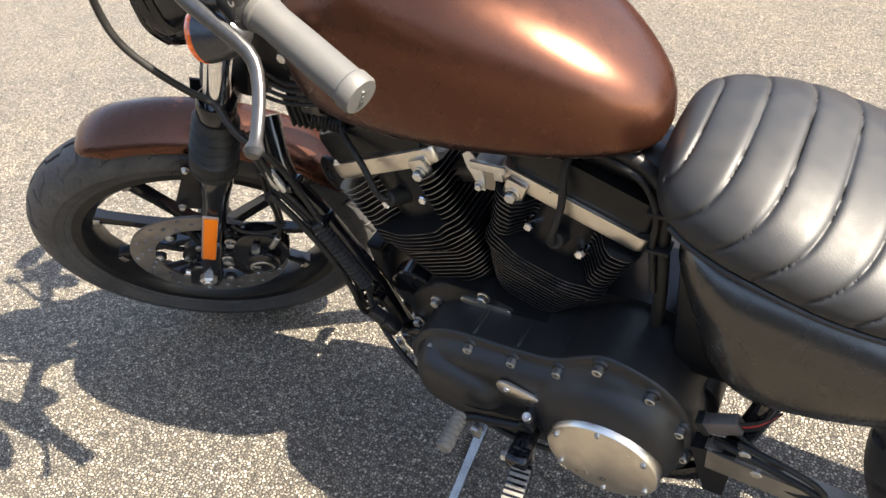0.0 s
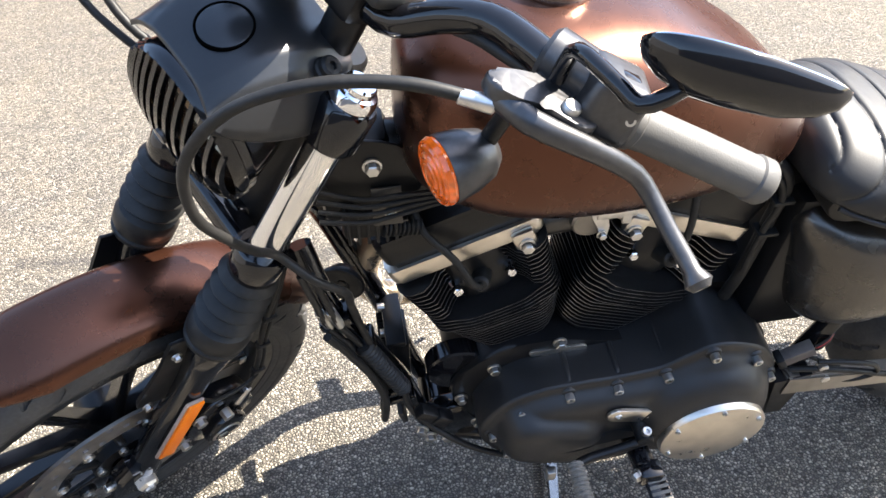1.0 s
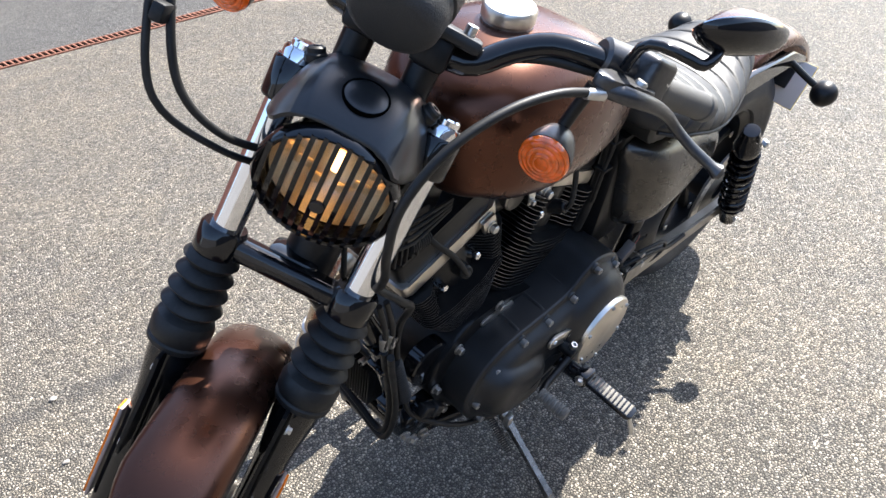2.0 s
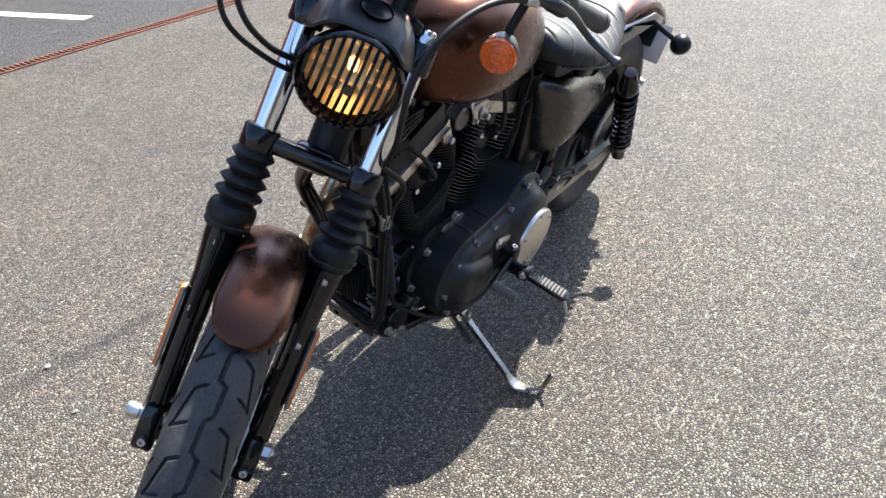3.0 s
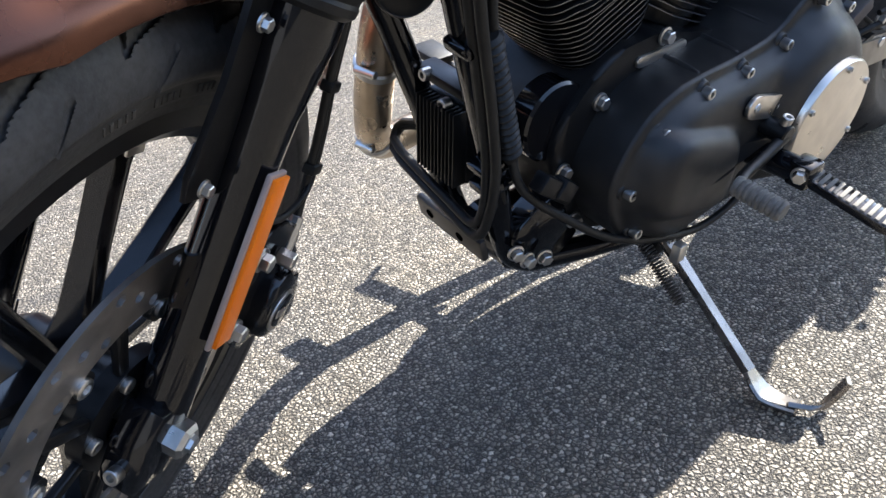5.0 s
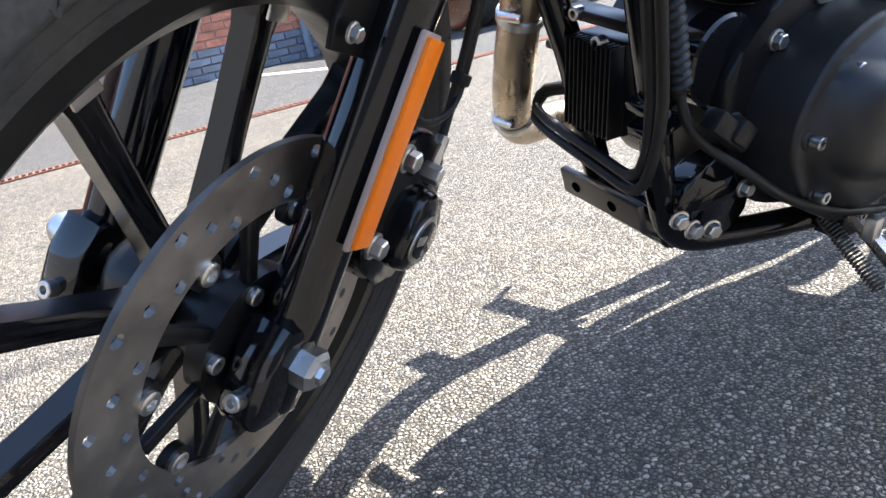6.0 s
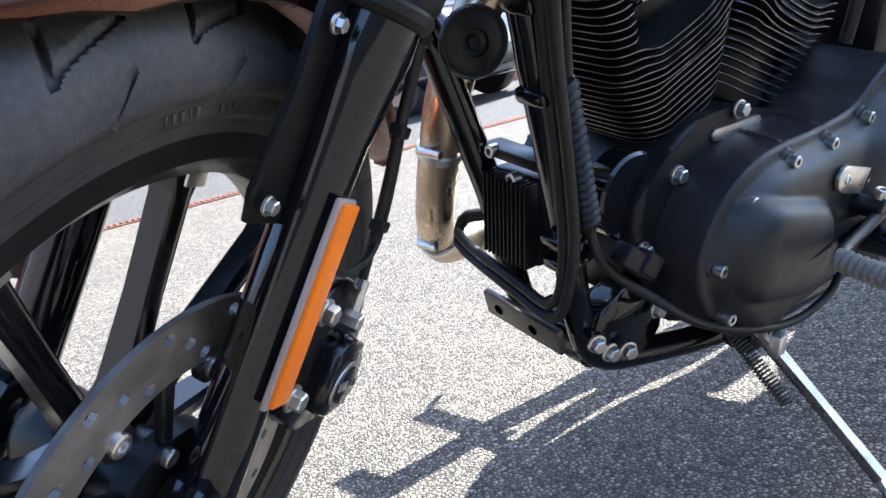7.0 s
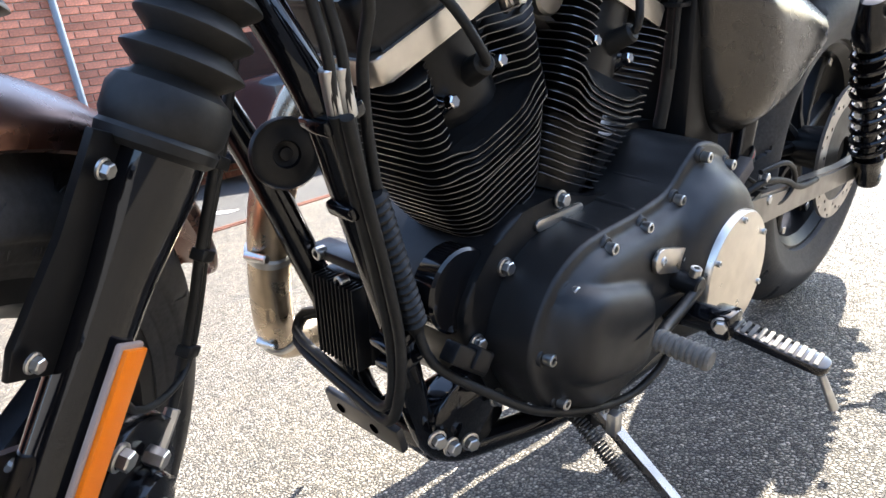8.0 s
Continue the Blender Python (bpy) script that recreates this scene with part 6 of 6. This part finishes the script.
# grey road surface past the drain
sheet("road", [(-60, drain_y(-60) - 0.045), (-60, -60), (60, -60), (60, drain_y(60) - 0.045)], 0.004, ROADTAR, "grey asphalt beyond the drain channel", "road")
DRAIN = Matrix.Translation((-0.8, drain_y(-0.8), 0)) @ Matrix.Rotation(math.atan(-0.03), 4, "Z")
RUST = material("rusty_grating_steel", (0.20, 0.085, 0.055), 0.7, 0.3, grain=0.3, blotch=0.3)
# solid black body paints the shade between the grate bars
channel = tagged(part("drain_channel", box((-2.2, 0, -0.02), (9.0, 0.076, 0.048), DRAIN, 0.0), RECESS_SHADE, None), "narrow rusty slotted drain channel in the asphalt", "drain", kind="structure")
for s in (-1, 1):
    part("channel_edge", box((-2.2, 0.044 * s, 0.003), (9.0, 0.012, 0.012), DRAIN, 0.002), RUST, channel)
slat = mesh_of(box((0, 0, 0), (0.011, 0.078, 0.012), None, 0.002), [RUST])
for k in range(290):
    repeat("grate_bar", slat, DRAIN @ Matrix.Translation((-6.65 + 0.0305 * k, 0, 0.004)), channel)
# bay line
PAINTLINE = material("worn_white_road_paint", (0.72, 0.71, 0.68), 0.7, grain=0.12, blotch=0.12, blotch_size=5)
LINE = Matrix.Translation((-1.61, -4.03, 0)) @ Matrix.Rotation(math.atan2(-0.97, 0.25), 4, "Z")
tagged(part("bay_line", box((1.7, 0, 0.006), (3.4, 0.1, 0.003), LINE, 0.001), PAINTLINE, None), "worn white painted parking bay line on asphalt", "road marking", kind="structure")

# brick wall with plinth and down pipe
BRICK = material("red_brick", (0.50, 0.19, 0.12), 0.85, grain=0.25, grain_size=60, blotch=0.3, blotch_size=6, bump=0.3)
BLUE = material("blue_engineering_brick", (0.14, 0.16, 0.2), 0.7, grain=0.2, blotch=0.2)
MORTAR = material("pale_mortar", (0.42, 0.33, 0.27), 0.9, grain=0.2)
GREYPIPE = material("grey_painted_pipe", (0.16, 0.2, 0.25), 0.5, blotch=0.1)


def vary(mat, low, high):
    """Each piece a little lighter or darker."""
    t = mat.node_tree
    b = t.nodes["Principled BSDF"]
    src = b.inputs["Base Color"].links[0].from_socket
    info = t.nodes.new("ShaderNodeObjectInfo")
    r = t.nodes.new("ShaderNodeMapRange")
    r.inputs[3].default_value, r.inputs[4].default_value = low, high
    t.links.new(info.outputs["Random"], r.inputs[0])
    n = t.nodes.new("ShaderNodeVectorMath")
    n.operation = "SCALE"
    t.links.new(src, n.inputs[0])
    t.links.new(r.outputs[0], n.inputs["Scale"])
    t.links.new(n.outputs[0], b.inputs["Base Color"])


vary(BRICK, 0.75, 1.3)
vary(BLUE, 0.8, 1.2)
WALL_Y = -7.0
wall = tagged(part("wall_south", box((-2.0, WALL_Y - 0.12, 1.9), (26.0, 0.22, 3.8)), MORTAR, None), "red brick wall with a blue brick plinth", "wall", kind="structure")
brick_me = mesh_of(box((0, 0, 0), (0.213, 0.03, 0.063), None, 0.003, seg=1), [BRICK])
blue_me = mesh_of(box((0, 0, 0), (0.213, 0.05, 0.063), None, 0.003, seg=1), [BLUE])
for row in range(34):
    for col in range(64):
        x = -9.3 + 0.225 * col + (0.1125 if row % 2 else 0)
        z = 0.04 + 0.075 * row
        if row < 4 and -2.6 < x < -0.4:
            repeat("brick", blue_me, Matrix.Translation((x, WALL_Y - 0.002, z)), wall)
        elif row >= 4 and -3.4 < x < -1.4 and z < 2.1:
            repeat("brick", brick_me, Matrix.Translation((x, WALL_Y - 0.008, z)), wall)
verts, faces = [], []
for row in range(48):
    for col in range(110):
        x = -14.7 + 0.225 * col + (0.1125 if row % 2 else 0)
        z = 0.04 + 0.075 * row
        near = (row >= 4 and -3.4 < x < -1.4 and z < 2.1) or (row < 4 and -2.6 < x < -0.4)
        if near or x > 9:
            continue
        b = len(verts)
        y = WALL_Y + 0.007
        verts += [(x - 0.1065, y, z - 0.0315), (x + 0.1065, y, z - 0.0315), (x + 0.1065, y, z + 0.0315), (x - 0.1065, y, z + 0.0315)]
        verts += [(x - 0.1065, y - 0.02, z - 0.0315), (x + 0.1065, y - 0.02, z - 0.0315), (x + 0.1065, y - 0.02, z + 0.0315), (x - 0.1065, y - 0.02, z + 0.0315)]
        faces += [(b, b + 1, b + 2, b + 3), (b, b + 4, b + 5, b + 1), (b + 1, b + 5, b + 6, b + 2), (b + 2, b + 6, b + 7, b + 3), (b + 3, b + 7, b + 4, b)]
me = bpy.data.meshes.new("far_bricks")
me.from_pydata(verts, [], faces)
me.materials.append(BRICK)
fb = tagged(new("brickwork", me), kind="stuff")
fb.parent = wall
pipe = thing("drain_pipe", "grey painted round down pipe fixed to the brick wall", "pipe")
part("pipe_run", rod((-1.86, WALL_Y + 0.06, 0.0), (-1.86, WALL_Y + 0.06, 3.6), 0.035, seg=16), GREYPIPE, pipe)
for z in (0.5, 2.2):
    part("pipe_bracket", box((-1.86, WALL_Y + 0.03, z), (0.12, 0.07, 0.04), None, 0.005), GREYPIPE, pipe)

# unseen plain walls added behind the viewer, to darken reflections in the gloss black
REFLECTION_GREY = material("reflection_wall_grey", (0.125, 0.125, 0.13), 0.9, grain=0.2, grain_size=40, blotch=0.25, blotch_size=1.5)
tagged(part("wall_north", box((-2.0, 9.2, 2.2), (30.0, 0.3, 4.4)), REFLECTION_GREY, None), "plain grey unseen wall added for dark reflections", "wall", kind="structure")
tagged(part("wall_east", box((12.2, 1.0, 2.2), (0.3, 16.0, 4.4)), REFLECTION_GREY, None), "plain grey unseen wall added for dark reflections", "wall", kind="structure")
# small pale stones lying on the asphalt
PEBBLE = material("pale_pebble", (0.26, 0.24, 0.21), 0.8, grain=0.2, grain_size=90)
for i, (x, y, r) in enumerate(((0.68, -0.78, 0.008), (0.74, -0.56, 0.007))):
    bm = bmesh.new()
    bmesh.ops.create_icosphere(bm, subdivisions=2, radius=r)
    rnd = random.Random(i)
    for v in bm.verts:
        v.co *= 1 + rnd.uniform(-0.12, 0.12)
    bmesh.ops.transform(bm, matrix=Matrix.Translation((x, y, r * 0.45)) @ Matrix.Diagonal((1.2, 0.9, 0.55, 1)), verts=bm.verts)
    tagged(part("pebble", bm, PEBBLE, None), "small pale stone lying on the asphalt", "stone", "loose pebbles")

# ---------------------------------------------------------------- parked car in the next bay
def build_car():
    CARPAINT = material("dark_blue_car_paint", (0.008, 0.011, 0.02), 0.2, 0.3, coat=0.8, coat_rough=0.05)
    CARGLASS = material("dark_car_glass", (0.01, 0.012, 0.013), 0.05)
    away = Vector((0.30, -0.954, 0)).normalized()
    m = Matrix((away, Vector((0, 0, 1)).cross(away), Vector((0, 0, 1)))).transposed().to_4x4()
    m.translation = Vector((-3.9, -5.0, 0.004))
    car = thing("parked_car", "dark blue parked hatchback standing in the next bay", "car", m)
    rings = []
    for x, w, zb, zt in ((0.0, 0.70, 0.36, 0.62), (0.04, 0.80, 0.26, 0.80), (0.15, 0.86, 0.22, 0.92), (0.8, 0.88, 0.2, 0.95), (2.2, 0.88, 0.2, 0.93), (3.2, 0.87, 0.2, 0.90), (3.85, 0.84, 0.22, 0.78), (4.05, 0.76, 0.26, 0.66), (4.1, 0.62, 0.34, 0.56)):
        o = rounded(2 * w, zt - zb, min(0.12, (zt - zb) * 0.35), 4)
        rings.append([(x, y, (zt + zb) / 2 + z) for y, z in o])
    part("body", loft(rings), CARPAINT, car, "dark blue body", 50)
    rings = []
    for x, w, z in ((0.25, 0.80, 0.9), (0.7, 0.66, 1.34), (1.6, 0.66, 1.44), (2.3, 0.66, 1.40), (3.1, 0.78, 0.9)):
        rings.append([(x, -w, 0.88), (x, -w * 0.97, (0.9 + z) / 2), (x, -w * 0.85, z), (x, w * 0.85, z), (x, w * 0.97, (0.9 + z) / 2), (x, w, 0.88)])
    part("cabin", loft(rings), CARGLASS, car, "dark tinted cabin glass", 40)
    for x in (0.75, 3.25):
        for s in (-1, 1):
            wheel = part("wheel", lathe([(0.0, -0.09), (0.2, -0.09), (0.22, -0.1), (0.3, -0.095), (0.315, -0.06), (0.315, 0.06), (0.3, 0.095), (0.22, 0.1), (0.2, 0.09), (0, 0.09)], Matrix.Translation((x, 0.76 * s, 0.313)) @ Y_AXIS, 36), TYRE, car, "black tyre")
            part("rim", lathe([(0.2, 0), (0.19, 0.012), (0.08, 0.004), (0.06, 0.02), (0, 0.022)], Matrix.Translation((x, (0.76 + 0.085) * s if s > 0 else -0.845, 0.313)) @ (Y_AXIS if s > 0 else Matrix.Rotation(math.pi / 2, 4, "X")), 30), STEEL, wheel, "silver wheel rim")
    part("bumper", box((0.02, 0, 0.42), (0.14, 1.66, 0.2), None, 0.05), SATIN, car, "black bumper")
    for s in (-1, 1):
        part("tail_lamp", box((0.05, 0.66 * s, 0.74), (0.1, 0.22, 0.16), None, 0.03), REDWIRE, car, "red tail lamp")


build_car()
